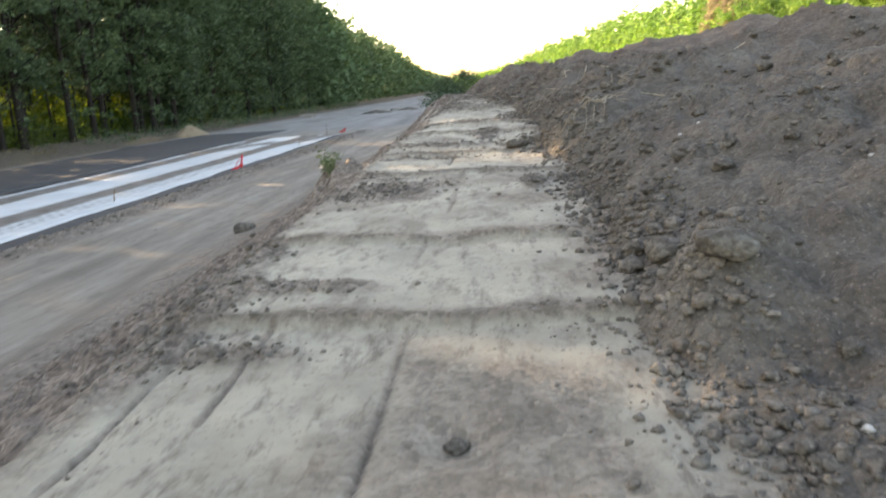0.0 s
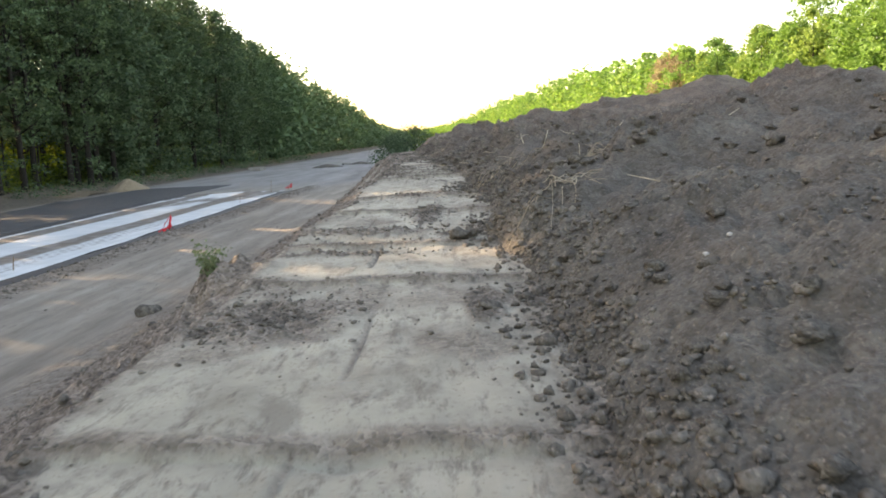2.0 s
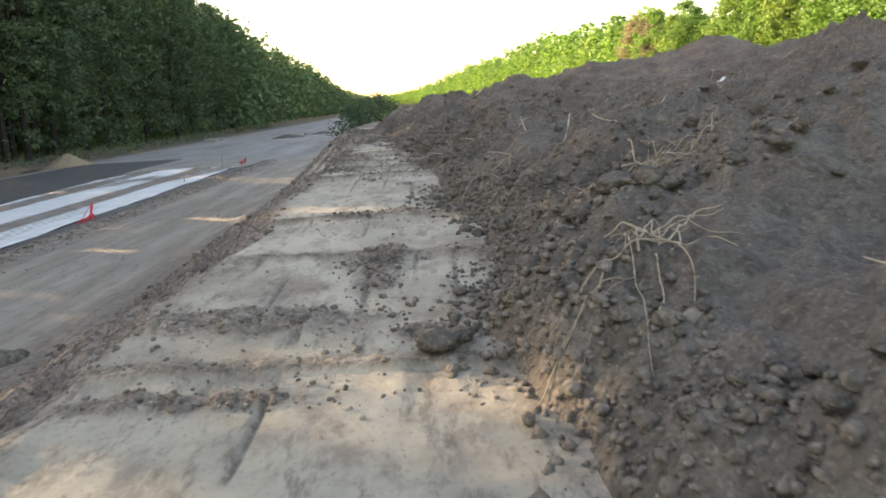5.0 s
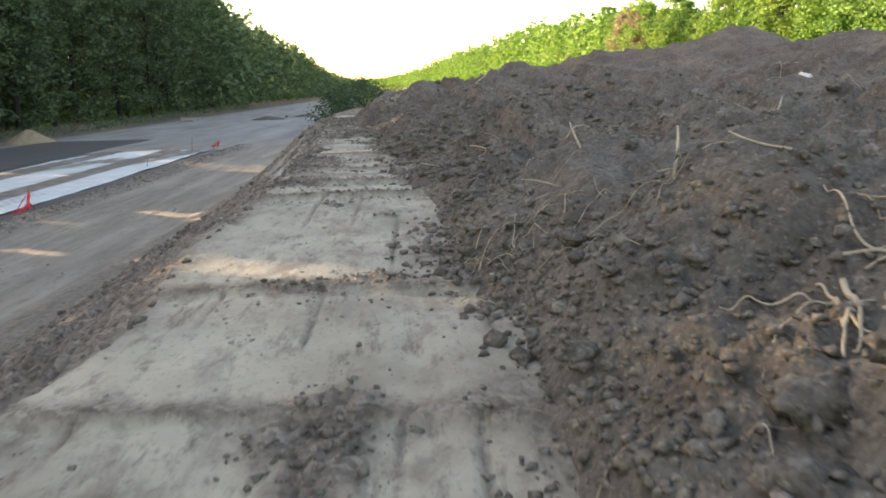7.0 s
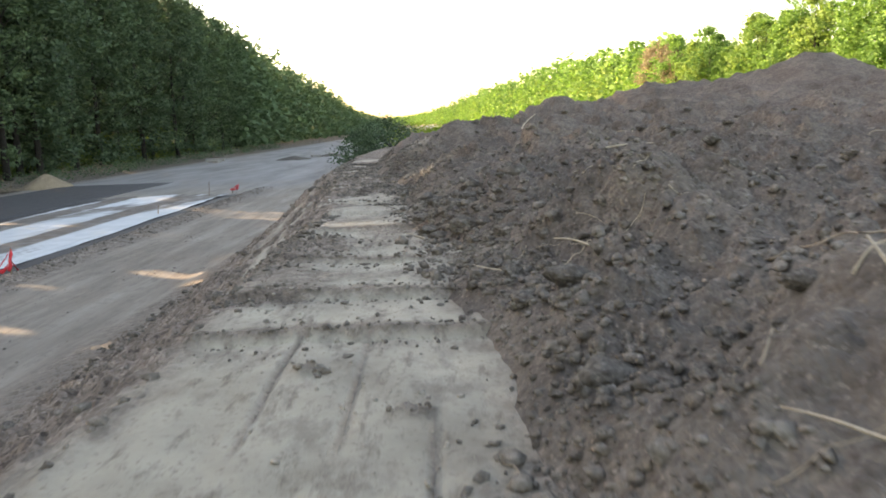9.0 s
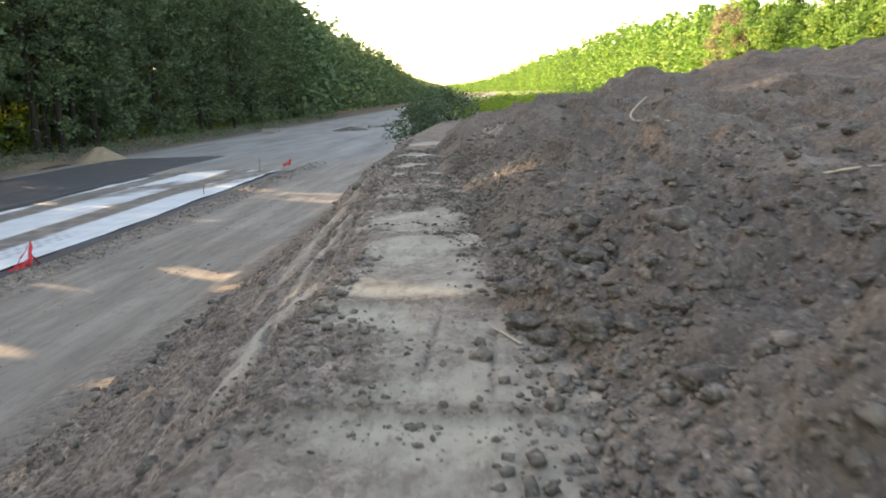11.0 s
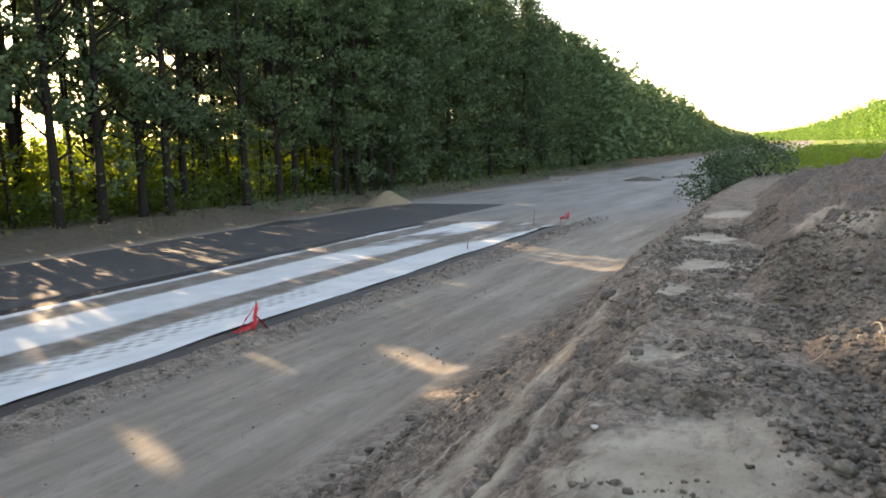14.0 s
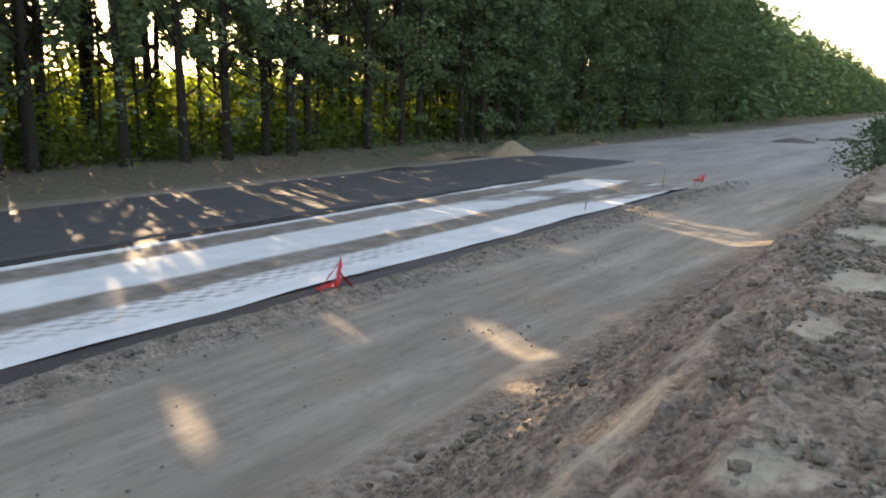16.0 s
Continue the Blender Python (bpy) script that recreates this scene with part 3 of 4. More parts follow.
# gaps in the leaves where low sun comes through: place on the ground and width
GAPS = [(-4.7, 23.1, -1.35, 0.72), (-5.95, 19.3, -1.35, 0.58), (-15.3, 30.0, -1.3, 0.5), (-10.5, 27.5, -1.3, 0.4),
        (-13.3, 49.9, -1.35, 0.6), (-10.0, 47.7, -1.35, 0.6), (-7.3, 43.6, -1.35, 0.6), (-3.7, 17.9, -1.2, 0.45), (-10.7, 39.5, -1.3, 0.45), (0.0, 6.78, 0.27, 0.46), (0.6, 6.66, 0.27, 0.5), (-0.62, 6.40, 0.25, 0.34),
        (-0.55, 10.03, 0.44, 0.52), (0.0, 9.85, 0.44, 0.42), (0.65, 2.2, 0.08, 0.35), (-5.95, 13.5, -1.35, 0.42), (-6.5, 9.8, -1.35, 0.30), (-0.95, 15.3, 0.4, 0.4),
        (-25, 41.5, -1.1, 0.5), (0.15, 17.5, 0.75, 0.5)]


def let_sun_through(pts, wide=1.0):
    keep = np.ones(len(pts), bool)
    s = np.array(sun_dir)
    for x, y, z, r in GAPS:
        d = pts - np.array([x, y, z])
        d = (d - (d[:, 2] / s[2])[:, None] * s)[:, :2]
        along = d @ s[:2] / math.hypot(s[0], s[1])
        across = d @ np.array([-s[1], s[0]]) / math.hypot(s[0], s[1])
        keep &= (along / 2.7) ** 2 + across ** 2 > (0.5 * r) ** 2
    return keep


def put_tree(name, kind, x, y, z, rng, lo, hi, leaf, mat, label, group, gaps=False, share=1.0, full=1.0):
    trunk_me, cl = kind
    s, a = rng.uniform(lo, hi), rng.uniform(0, 6.28)
    m = Matrix.Translation((x, y, z)) @ Matrix.Rotation(a, 4, "Z") @ Matrix.Scale(s, 4)
    root = new(name)
    root.matrix_world = Matrix.Translation((x, y, z))
    t = new("trunk", trunk_me)
    t.parent = root
    t.matrix_basis = Matrix.Rotation(a, 4, "Z") @ Matrix.Scale(s, 4)
    R = np.array(m)[:3, :3]
    pts = cl @ R.T + np.array([x, y, z])
    if full < 1:
        pts = pts[rng.rand(len(pts)) < full]
    if share < 1:
        # ragged openings between the trunks, where the bright field shows
        open_ = fbm(pts[:, 1] + 0.65 * pts[:, 0], 1.15 * (pts[:, 2] + 0.12 * pts[:, 0]), 0.95, 3, 0.6, 63)
        high = smooth(8.0, 11.0, pts[:, 2])
        pts = pts[open_ < 0.30 - 0.40 * share + 0.9 * high + 0.03 * rng.rand(len(pts))]
    if gaps:
        pts = pts[let_sun_through(pts)]
    c = new("crown", leaf_mesh("crown", pts - np.array([x, y, z]), leaf, mat, rng))
    c.parent = root
    return tagged(root, label, "tree", group)


rng = np.random.RandomState(11)
TALL = [make_tree(40 + i, 16.2, 1.6 + 0.5 * i, 2.6, 130, 46, 0.18, 0.42, 14, 14) for i in range(5)]
# in the near stretch the crowns begin higher from row to row, so that light shows between the trunks
NEAR = [[make_tree(50 + 4 * row + i, 16.2, low, 2.4, 125, n, 0.19, 0.32, 26, 5) for i in range(3)] for row, (low, n) in enumerate(((3.0, 54), (3.6, 46), (4.0, 42), (4.0, 42)))]
SAPLING = [make_tree(90 + i, 8.5, 3.0, 1.1, 34, 22, 0.075, 0.38, 12) for i in range(3)]
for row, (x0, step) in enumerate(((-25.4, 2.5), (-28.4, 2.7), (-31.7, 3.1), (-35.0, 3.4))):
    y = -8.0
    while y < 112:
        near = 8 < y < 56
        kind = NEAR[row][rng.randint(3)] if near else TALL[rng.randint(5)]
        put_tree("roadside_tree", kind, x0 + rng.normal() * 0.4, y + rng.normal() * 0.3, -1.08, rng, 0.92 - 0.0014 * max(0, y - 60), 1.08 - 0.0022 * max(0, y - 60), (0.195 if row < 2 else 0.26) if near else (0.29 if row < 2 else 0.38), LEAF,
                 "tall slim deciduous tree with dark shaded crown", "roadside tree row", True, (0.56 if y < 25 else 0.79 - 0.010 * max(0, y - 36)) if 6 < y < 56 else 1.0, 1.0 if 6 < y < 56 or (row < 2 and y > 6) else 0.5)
        y += step * rng.uniform(0.4, 1.6) * (0.9 if y < 60 else 1.5)
for _ in range(80):
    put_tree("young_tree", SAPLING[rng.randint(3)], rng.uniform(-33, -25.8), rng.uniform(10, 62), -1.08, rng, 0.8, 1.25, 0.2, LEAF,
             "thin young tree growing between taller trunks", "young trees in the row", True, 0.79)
OAK = [make_tree(60 + i, 17.0 + i, 1.0, 4.6 + 0.5 * i, 90, 62, 0.25, 0.62, 8) for i in range(4)]
for row, x0 in enumerate((58, 65)):
    y = 40.0
    while y < 210:
        dry = row == 0 and abs(y - 195) < 6
        put_tree("oak_tree", OAK[rng.randint(4)], x0 - 0.05 * max(0, y - 110) + rng.normal() * 1.2, y + rng.normal(), 0.0, rng, 0.72 - 0.0012 * max(0, y - 150), 1.14 - 0.003 * max(0, y - 150), 0.5, LEAF_DRY if dry else (LEAF_LIT, LEAF_LIT, LEAF_PALE, LEAF_DEEP)[rng.randint(4)],
                 "half-dry brownish broadleaf tree at the forest edge" if dry else "sunlit green broadleaf tree at the forest edge", "forest edge trees", full=1.0 if row == 0 else 0.45)
        y += 5.0 * rng.uniform(0.8, 1.2)


def far_wood(name, line, depth, y0, y1, zb, height, n, leaf, mat, label, seed, wide=3.0):
    rng = np.random.RandomState(seed)
    out = []
    for _ in range(n):
        cy = y0 + (y1 - y0) * rng.uniform(0, 1) ** 1.6
        cx = line(cy) + depth * rng.uniform(0, 1)
        h = height(cy) * rng.uniform(0.74, 1.1)
        k = 84
        u = rng.uniform(0, 1, k)
        r = wide * rng.uniform(0.8, 1.25) * np.sin(np.pi * np.clip(0.25 + 0.72 * u, 0, 1)) ** 0.7 * rng.uniform(0.3, 1, k)
        a = rng.uniform(0, 6.28, k)
        out.append(np.stack([cx + r * np.cos(a), cy + r * np.sin(a), zb + h * (0.04 + 0.96 * u)], -1))
    tagged(new(name, leaf_mesh(name, np.concatenate(out), leaf, mat, rng)), label, "woods", kind="stuff")


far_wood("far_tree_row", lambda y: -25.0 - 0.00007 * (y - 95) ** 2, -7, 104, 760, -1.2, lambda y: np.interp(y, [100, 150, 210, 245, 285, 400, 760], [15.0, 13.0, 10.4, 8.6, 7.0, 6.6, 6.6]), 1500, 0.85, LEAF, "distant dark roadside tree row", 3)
EDGE_LINE = lambda y: 54.0 - 0.00009 * (y - 150) ** 2 - 0.02 * (y - 150)
EDGE_TOP = lambda y: np.interp(y, [195, 300, 400, 600, 800, 1000, 1500], [18.5, 23.0, 24.5, 24, 18.5, 14, 13])
far_wood("far_forest_edge", EDGE_LINE, 16, 195, 1500, 0.0, EDGE_TOP, 900, 1.6, LEAF_LIT, "distant sunlit forest edge", 4, 5.0)
far_wood("far_deep_green_crowns", EDGE_LINE, 12, 195, 1100, 0.0, EDGE_TOP, 330, 1.5, LEAF_DEEP, "darker green crowns in the distant forest edge", 5, 4.4)
far_wood("far_yellow_green_crowns", EDGE_LINE, 8, 195, 900, 0.0, lambda y: 0.85 * EDGE_TOP(y), 150, 1.4, LEAF_PALE, "yellow-green crowns in the distant forest edge", 6, 4.0)


def undergrowth(name, n, xr, yr, zb, tall, wide, per, leaf, mat, label, seed, gaps=True):
    rng = np.random.RandomState(seed)
    out = []
    for _ in range(n):
        c = np.array([rng.uniform(*xr), rng.uniform(*yr), zb])
        h, w = tall * rng.uniform(0.5, 1.1), wide * rng.uniform(0.6, 1.2)
        u = rng.uniform(0.03, 1, per)
        p = rng.normal(size=(per, 3)) * np.array([w, w, 0.12]) * np.stack([1.1 - 0.6 * u] * 2 + [u], -1)
        p[:, 2] += h * u
        out.append(c + p)
    pts = np.concatenate(out)
    if gaps:
        pts = pts[let_sun_through(pts)]
    return tagged(new(name, leaf_mesh(name, pts, leaf, mat, rng)), label, "undergrowth", kind="stuff")


undergrowth("undergrowth", 330, (-40, -26.6), (-10, 112), -1.05, 3.9, 0.75, 150, 0.22, LEAF_YOUNG, "bright backlit saplings and shrubs under the trees", 21)
undergrowth("back_undergrowth", 560, (-41, -35.5), (-10, 112), -1.05, 3.9, 0.9, 120, 0.40, LEAF_YOUNG, "tall dense shrubs along the back of the tree row", 27)
undergrowth("young_undergrowth", 270, (-31.5, -27), (4, 56), -1.05, 3.6, 0.6, 120, 0.24, LEAF_YOUNG, "leafy young shoots between the trunks", 28)
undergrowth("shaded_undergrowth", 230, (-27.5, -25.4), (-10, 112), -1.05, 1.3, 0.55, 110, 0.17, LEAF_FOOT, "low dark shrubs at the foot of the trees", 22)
undergrowth("field_hedge", 260, (-60, -40), (-30, 160), -1.0, 3.4, 1.6, 60, 0.5, LEAF_YOUNG, "sunlit scrub beyond the tree row", 23, False)
undergrowth("verge_weeds", 240, (-25.8, -21.2), (8, 110), -1.2, 0.5, 0.22, 28, 0.09, LEAF_DRY, "dry weeds and grass on the verge", 24)
undergrowth("verge_grass", 260, (-25.8, -20.6), (40, 110), -1.2, 0.7, 0.3, 34, 0.11, LEAF, "green weeds along the far verge", 25)

undergrowth("bank_greenery", 170, (-2.2, 7), (44, 72), -0.1, 1.3, 0.6, 70, 0.13, LEAF_YOUNG, "low green scrub on the grassy bank behind the bush", 29, False)
undergrowth("field_scrub", 150, (8, 50), (70, 190), -0.1, 1.9, 1.1, 70, 0.32, LEAF_LIT, "scattered sunlit shrubs on the field", 30, False)
undergrowth("field_grass", 900, (-1.5, 52), (52, 190), -0.1, 0.6, 0.7, 30, 0.3, LEAF_LIT, "tall sunlit grass on the field behind the heap", 26, False)

# ---- loose soil ----
PALE = plain("crumbled_clay", (0.24, 0.21, 0.17), (0.40, 0.36, 0.30), 9)
STRAW = plain("dry_root_fibre", (0.28, 0.235, 0.175), (0.50, 0.43, 0.33), 14, 0.8)
STRAW_GREY = plain("weathered_root", (0.24, 0.19, 0.14), (0.40, 0.33, 0.25), 14, 0.85)
WHITE = plain("white_plastic", (0.62, 0.62, 0.60), (0.80, 0.80, 0.78), 10, 0.5, 0.1)
STONE = plain("pale_stone", (0.40, 0.38, 0.35), (0.62, 0.60, 0.56), 12)
SAND = plain("yellow_sand", (0.20, 0.155, 0.105), (0.31, 0.24, 0.165), 3, 0.95, 0.6, 0, 0.03)
TAPE = plain("red_tape", (0.60, 0.03, 0.05), (0.78, 0.08, 0.09), 20, 0.45, 0.1)
TAPE.node_tree.nodes["Principled BSDF"].inputs["Transmission Weight"].default_value = 0.0
CONCRETE = plain("old_concrete", (0.22, 0.21, 0.195), (0.33, 0.315, 0.295), 5, 0.95, 0.5)
WOOD = plain("stake_wood", (0.16, 0.10, 0.06), (0.30, 0.20, 0.12), 18)
LITTER = plain("leaf_litter", (0.09, 0.07, 0.05), (0.20, 0.155, 0.105), 6, 0.95, 0.8, 0, 0.03)
BLACK = plain("black_membrane", (0.018, 0.018, 0.020), (0.04, 0.04, 0.042), 6, 0.6, 0.3)


def ico(sub):
    bm = bmesh.new()
    bmesh.ops.create_icosphere(bm, subdivisions=sub, radius=1.0)
    v = np.array([p.co[:] for p in bm.verts])
    f = np.array([[q.index for q in p.verts] for p in bm.faces])
    bm.free()
    return v, f


ICO1, ICO2 = ico(1), ico(2)


def clod_mesh(name, xs, ys, zs, sizes, mat, rng, base=ICO1):
    """Many uneven lumps in one mesh."""
    v0, f0 = base
    n, k = len(xs), len(v0)
    dirs = rng.uniform(0.45, 1.3, (n, k, 1))
    sc = np.stack([rng.uniform(0.7, 1.35, n), rng.uniform(0.7, 1.35, n), rng.uniform(0.5, 0.95, n)], -1)[:, None, :]
    a = rng.uniform(0, 6.28, n)
    v = v0[None] * dirs * sc
    c, s = np.cos(a)[:, None], np.sin(a)[:, None]
    v = np.stack([v[..., 0] * c - v[..., 1] * s, v[..., 0] * s + v[..., 1] * c, v[..., 2]], -1) * np.asarray(sizes)[:, None, None]
    v = v + np.stack([xs, ys, zs], -1)[:, None, :]
    f = (f0[None] + (np.arange(n) * k)[:, None, None]).reshape(-1, 3)
    me = bpy.data.meshes.new(name)
    me.vertices.add(n * k)
    me.vertices.foreach_set("co", v.astype(np.float32).ravel())
    me.loops.add(f.size)
    me.loops.foreach_set("vertex_index", f.ravel().astype(np.int32))
    me.polygons.add(len(f))
    me.polygons.foreach_set("loop_start", np.arange(0, f.size, 3, dtype=np.int32))
    me.update(calc_edges=True)
    me.materials.append(mat)
    return me


def crumbs(name, xs, ys, sizes, mat, label, seed, sink=0.25):
    rng = np.random.RandomState(seed)
    zs = surface(xs, ys) + sizes * (0.5 - sink)
    tagged(new(name, clod_mesh(name, xs, ys, zs, sizes, mat, rng)), label, "loose soil", kind="stuff")


def crumb_sizes(rng, n, mid, spread=0.55, top=0.07):
    return np.minimum(mid * np.exp(rng.normal(size=n) * spread), top)


rng = np.random.RandomState(31)
n = 24000
ys = rng.uniform(0.8, 20, n)
xs = bench(ys, 2) + 0.12 + np.abs(rng.normal(size=n)) * (0.9 + 1.4 * (rng.rand(n) < 0.35))
keep = fbm(xs, ys, 1.1, 3, 0.6, 59) + 0.5 * np.exp(-(xs - bench(ys, 2)) / 0.25) > -0.08 + 0.12 * rng.rand(n)
crumbs("heap_crumbs", xs[keep], ys[keep], crumb_sizes(rng, n, 0.0085, 0.62, 0.036)[keep], CLOD_SOIL, "crumbs of dark soil over the heap", 32)
n = 6500
ys = rng.uniform(0.8, 20, n)
xs = bench(ys, 2) + 0.22 + rng.normal(size=n) * 0.15 + 0.05 * np.sin(ys * 2.3)
crumbs("toe_crumbs", xs, ys, crumb_sizes(rng, n, 0.010, 0.6, 0.038) * (1 - 0.4 * smooth(14, 15.5, ys)), CLOD_SOIL, "loose soil lumps along the foot of the heap", 33)
n = 170 * len(STEPS[3:])
ys = np.repeat(np.array(STEPS[3:]), 170) + rng.normal(size=n) * 0.10 + 0.02
xs = bench(ys, 1) + (bench(ys, 2) - bench(ys, 1)) * rng.uniform(-0.1, 1.1, n)
keep = fbm(xs, ys, 1.6, 3, 0.6, 70) > 0.0
crumbs("bench_crumbs", xs[keep], ys[keep], crumb_sizes(rng, n, 0.006, 0.6, 0.016)[keep], CLOD_SOIL, "dark crumbs on the scraped clay", 34)
n = 2600
ys = rng.uniform(0.8, 20, n)
xs = bench(ys, 1) + (bench(ys, 2) - bench(ys, 1)) * rng.uniform(0, 1, n)
keep = fbm(xs, ys, 0.8, 4, 0.6, 71) > 0.05 + 0.2 * smooth(14, 15, ys)
crumbs("clay_crumbs", xs[keep], ys[keep], crumb_sizes(rng, n, 0.005, 0.5, 0.011)[keep], PALE, "pale crumbs on the scraped clay", 35)
n = 11000
ys = rng.uniform(2, 26, n)
xs = -3.9 + (bench(ys, 1) + 3.9) * np.clip(np.abs(rng.normal(size=n)) * 0.22 + (rng.rand(n) < 0.3) * rng.rand(n), 0, 1.02)
keep = (streaks(xs, ys) < 0.2) & (np.abs(xs + 3.72 + 0.012 * (ys - 14)) > 0.2 + 0.1 * rng.rand(n)) & (fbm(xs, ys, 0.9, 4, 0.6, 72) > -0.06) & (rng.rand(n) < 0.3 + 0.7 * smooth(12, 16, ys))
crumbs("bank_crumbs", xs[keep], ys[keep], crumb_sizes(rng, n, 0.013, 0.6, 0.045)[keep], CLOD_SOIL, "loose soil lumps on the bank", 36)
n = 2600
ys = rng.uniform(8, 44, n)
xs = -7.8 + rng.normal(size=n) * 0.3
crumbs("sheet_edge_crumbs", xs, ys, crumb_sizes(rng, n, 0.014, 0.55, 0.05), CLOD_SOIL, "earth lumps along the edge of the white sheet", 37)

n = 3400
size = np.array([r[2] * r[3] for r in DARK])
pick = rng.choice(len(DARK), n, p=size / size.sum())
dk = np.array(DARK)[pick]
ys = dk[:, 1] + rng.normal(size=n) * dk[:, 3] * 0.6
xs = dk[:, 0] + rng.normal(size=n) * dk[:, 2] * 0.6
crumbs("dropped_crumbs", xs, ys, crumb_sizes(rng, n, 0.006, 0.6, 0.019), CLOD_SOIL, "dark crumbs dropped on the scraped bench", 39)
n = 1500
ys = rng.uniform(12, 32, n)
xs = rng.uniform(-7.6, -3.9, n)
keep = fbm(xs, ys * 0.3, 0.8, 4, 0.6, 74) > 0.02
crumbs("lane_crumbs", xs[keep], ys[keep], crumb_sizes(rng, n, 0.007, 0.5, 0.02)[keep], CLOD_SOIL, "small lumps on the dusty lane", 40)
n = 20000
ys = 13.2 + 9.8 * rng.uniform(0, 1, n) ** 0.8
xs = bench(ys, 1) - 0.15 + rng.uniform(0, 1, n) ** 0.8 * (bench(ys, 2) - bench(ys, 1) + 0.5)
keep = (fbm(xs, ys, 1.1, 4, 0.6, 73) > -0.05 + 0.25 * smooth(16.6, 15.2, ys) * (xs > bench(ys, 1) + 0.15)) & (pale_spot(xs, ys) < 0.3)
crumbs("bench_end_crumbs", xs[keep], ys[keep], crumb_sizes(rng, n, 0.0065, 0.68, 0.03)[keep], CLOD_SOIL, "loose crumbs where the bench runs into soil", 38)

# larger clods, each a thing of its own
CLODS = []
for i in range(7):
    r2 = np.random.RandomState(80 + i)
    me = clod_mesh("soil_clod", [0.0], [0.0], [0.0], [1.0], LUMP_SOIL, r2, ICO2)
    co = np.array([v.co[:] for v in me.vertices])
    d = co / np.linalg.norm(co, axis=1, keepdims=True)
    w = 0.9 + 1.0 * fbm(d[:, 0] + 3 * i, d[:, 1] + d[:, 2] * 1.7, 2.2, 4, 0.8, i) + r2.uniform(-0.22, 0.22, len(d))
    me.vertices.foreach_set("co", (d * w[:, None] * np.array([1.1, 0.95, 0.75])).astype(np.float32).ravel())
    me.update()
    CLODS.append(me)


def clod(x, y, size, label="rounded clod of dark soil", rng=rng, mat=None):
    me = CLODS[rng.randint(7)]
    if mat:
        me = me.copy()
        me.materials[0] = mat
    ob = new("soil_clod", me)
    ob.matrix_world = Matrix.Translation((x, y, top_at(x, y) + size * 0.28)) @ Matrix.Rotation(rng.uniform(0, 6.28), 4, "Z") @ Matrix.Diagonal((size, size * rng.uniform(0.8, 1.1), size * rng.uniform(0.75, 1), 1))
    return tagged(ob, label, "soil clod", "larger soil clods")


clod(-4.05, 12.3, 0.18, "dark clod of soil lying at the foot of the bank")
for _ in range(150):
    y = rng.uniform(1.2, 15.5)
    x = float(bench(y, 2)) + 0.18 + abs(rng.normal()) * (0.3 if rng.rand() < 0.6 else 1.4)
    clod(x, y, min(0.075, 0.034 * math.exp(rng.normal() * 0.35)))
for _ in range(150):
    y = rng.uniform(3, 22)
    clod(float(bench(y, 2)) + rng.uniform(0.8, 4.5), y, min(0.11, 0.04 * math.exp(rng.normal() * 0.4)), "crumbly clod of dark soil on the heap")
for _ in range(30):
    y = rng.uniform(8, 21)
    clod(-3.2 + rng.normal() * 0.35, y, 0.05 * math.exp(rng.normal() * 0.3), "clod of soil at the foot of the bank")
for x, y, size in ((0.95, 3.05, 0.075), (1.08, 3.0, 0.085), (1.0, 3.2, 0.06), (1.16, 2.42, 0.09), (1.5, 3.75, 0.06), (1.75, 5.3, 0.05), (0.52, 7.15, 0.09), (0.60, 7.22, 0.07), (0.66, 5.25, 0.06),
                   (0.66, 11.6, 0.05), (0.9, 8.6, 0.06), (1.5, 7.7, 0.06), (1.75, 7.6, 0.06), (2.0, 8.0, 0.06), (0.36, 13.6, 0.06), (0.48, 13.9, 0.075), (0.5, 14.2, 0.055), (0.62, 13.4, 0.055),
                   (0.33, 14.6, 0.05), (0.72, 12.9, 0.07), (0.30, 13.75, 0.08), (0.26, 14.1, 0.07), (0.42, 14.35, 0.07), (0.5, 13.5, 0.08), (0.62, 14.7, 0.09), (0.85, 13.9, 0.10), (0.55, 14.0, 0.06), (1.2, 8.0, 0.08), (1.35, 7.9, 0.09), (1.45, 7.75, 0.07), (1.1, 7.8, 0.08), (0.3, 1.78, 0.035), (-1.13, 16.6, 0.03), (-2.3, 13.4, 0.07), (-2.9, 17.2, 0.05), (-1.4, 19.4, 0.06), (-1.2, 20.6, 0.06)):
    clod(x, y, size)
for x, y, size in ((1.62, 4.75, 0.012), (1.48, 4.6, 0.014), (-1.6, 4.6, 0.03), (1.25, 1.6, 0.018), (-0.75, 16.58, 0.014), (2.3, 6.4, 0.012), (1.9, 3.1, 0.016)):
    ob = new("pale_stone", CLODS[rng.randint(7)].copy())
    ob.data.materials[0] = STONE
    ob.matrix_world = Matrix.Translation((x, y, top_at(x, y) + size * 0.4)) @ Matrix.Scale(size, 4)
    tagged(ob, "small pale stone lying on dark soil", "stone", "pale stones")


def strand(name, pts, r, mat, parent=None, sides=5):
    bm = bmesh.new()
    for _ in range(2 if len(pts) > 5 else 0):
        cut = [pts[0]]
        for a, b in zip(pts, pts[1:]):
            cut += [a * 0.75 + b * 0.25, a * 0.25 + b * 0.75]
        pts = cut + [pts[-1]]
    n = len(pts)
    tube(bm, pts, [r * (1 - 0.55 * i / (n - 1)) for i in range(n)], sides)
    ob = new(name, from_bm(name, bm, mat))
    if parent:
        ob.parent = parent
    return ob


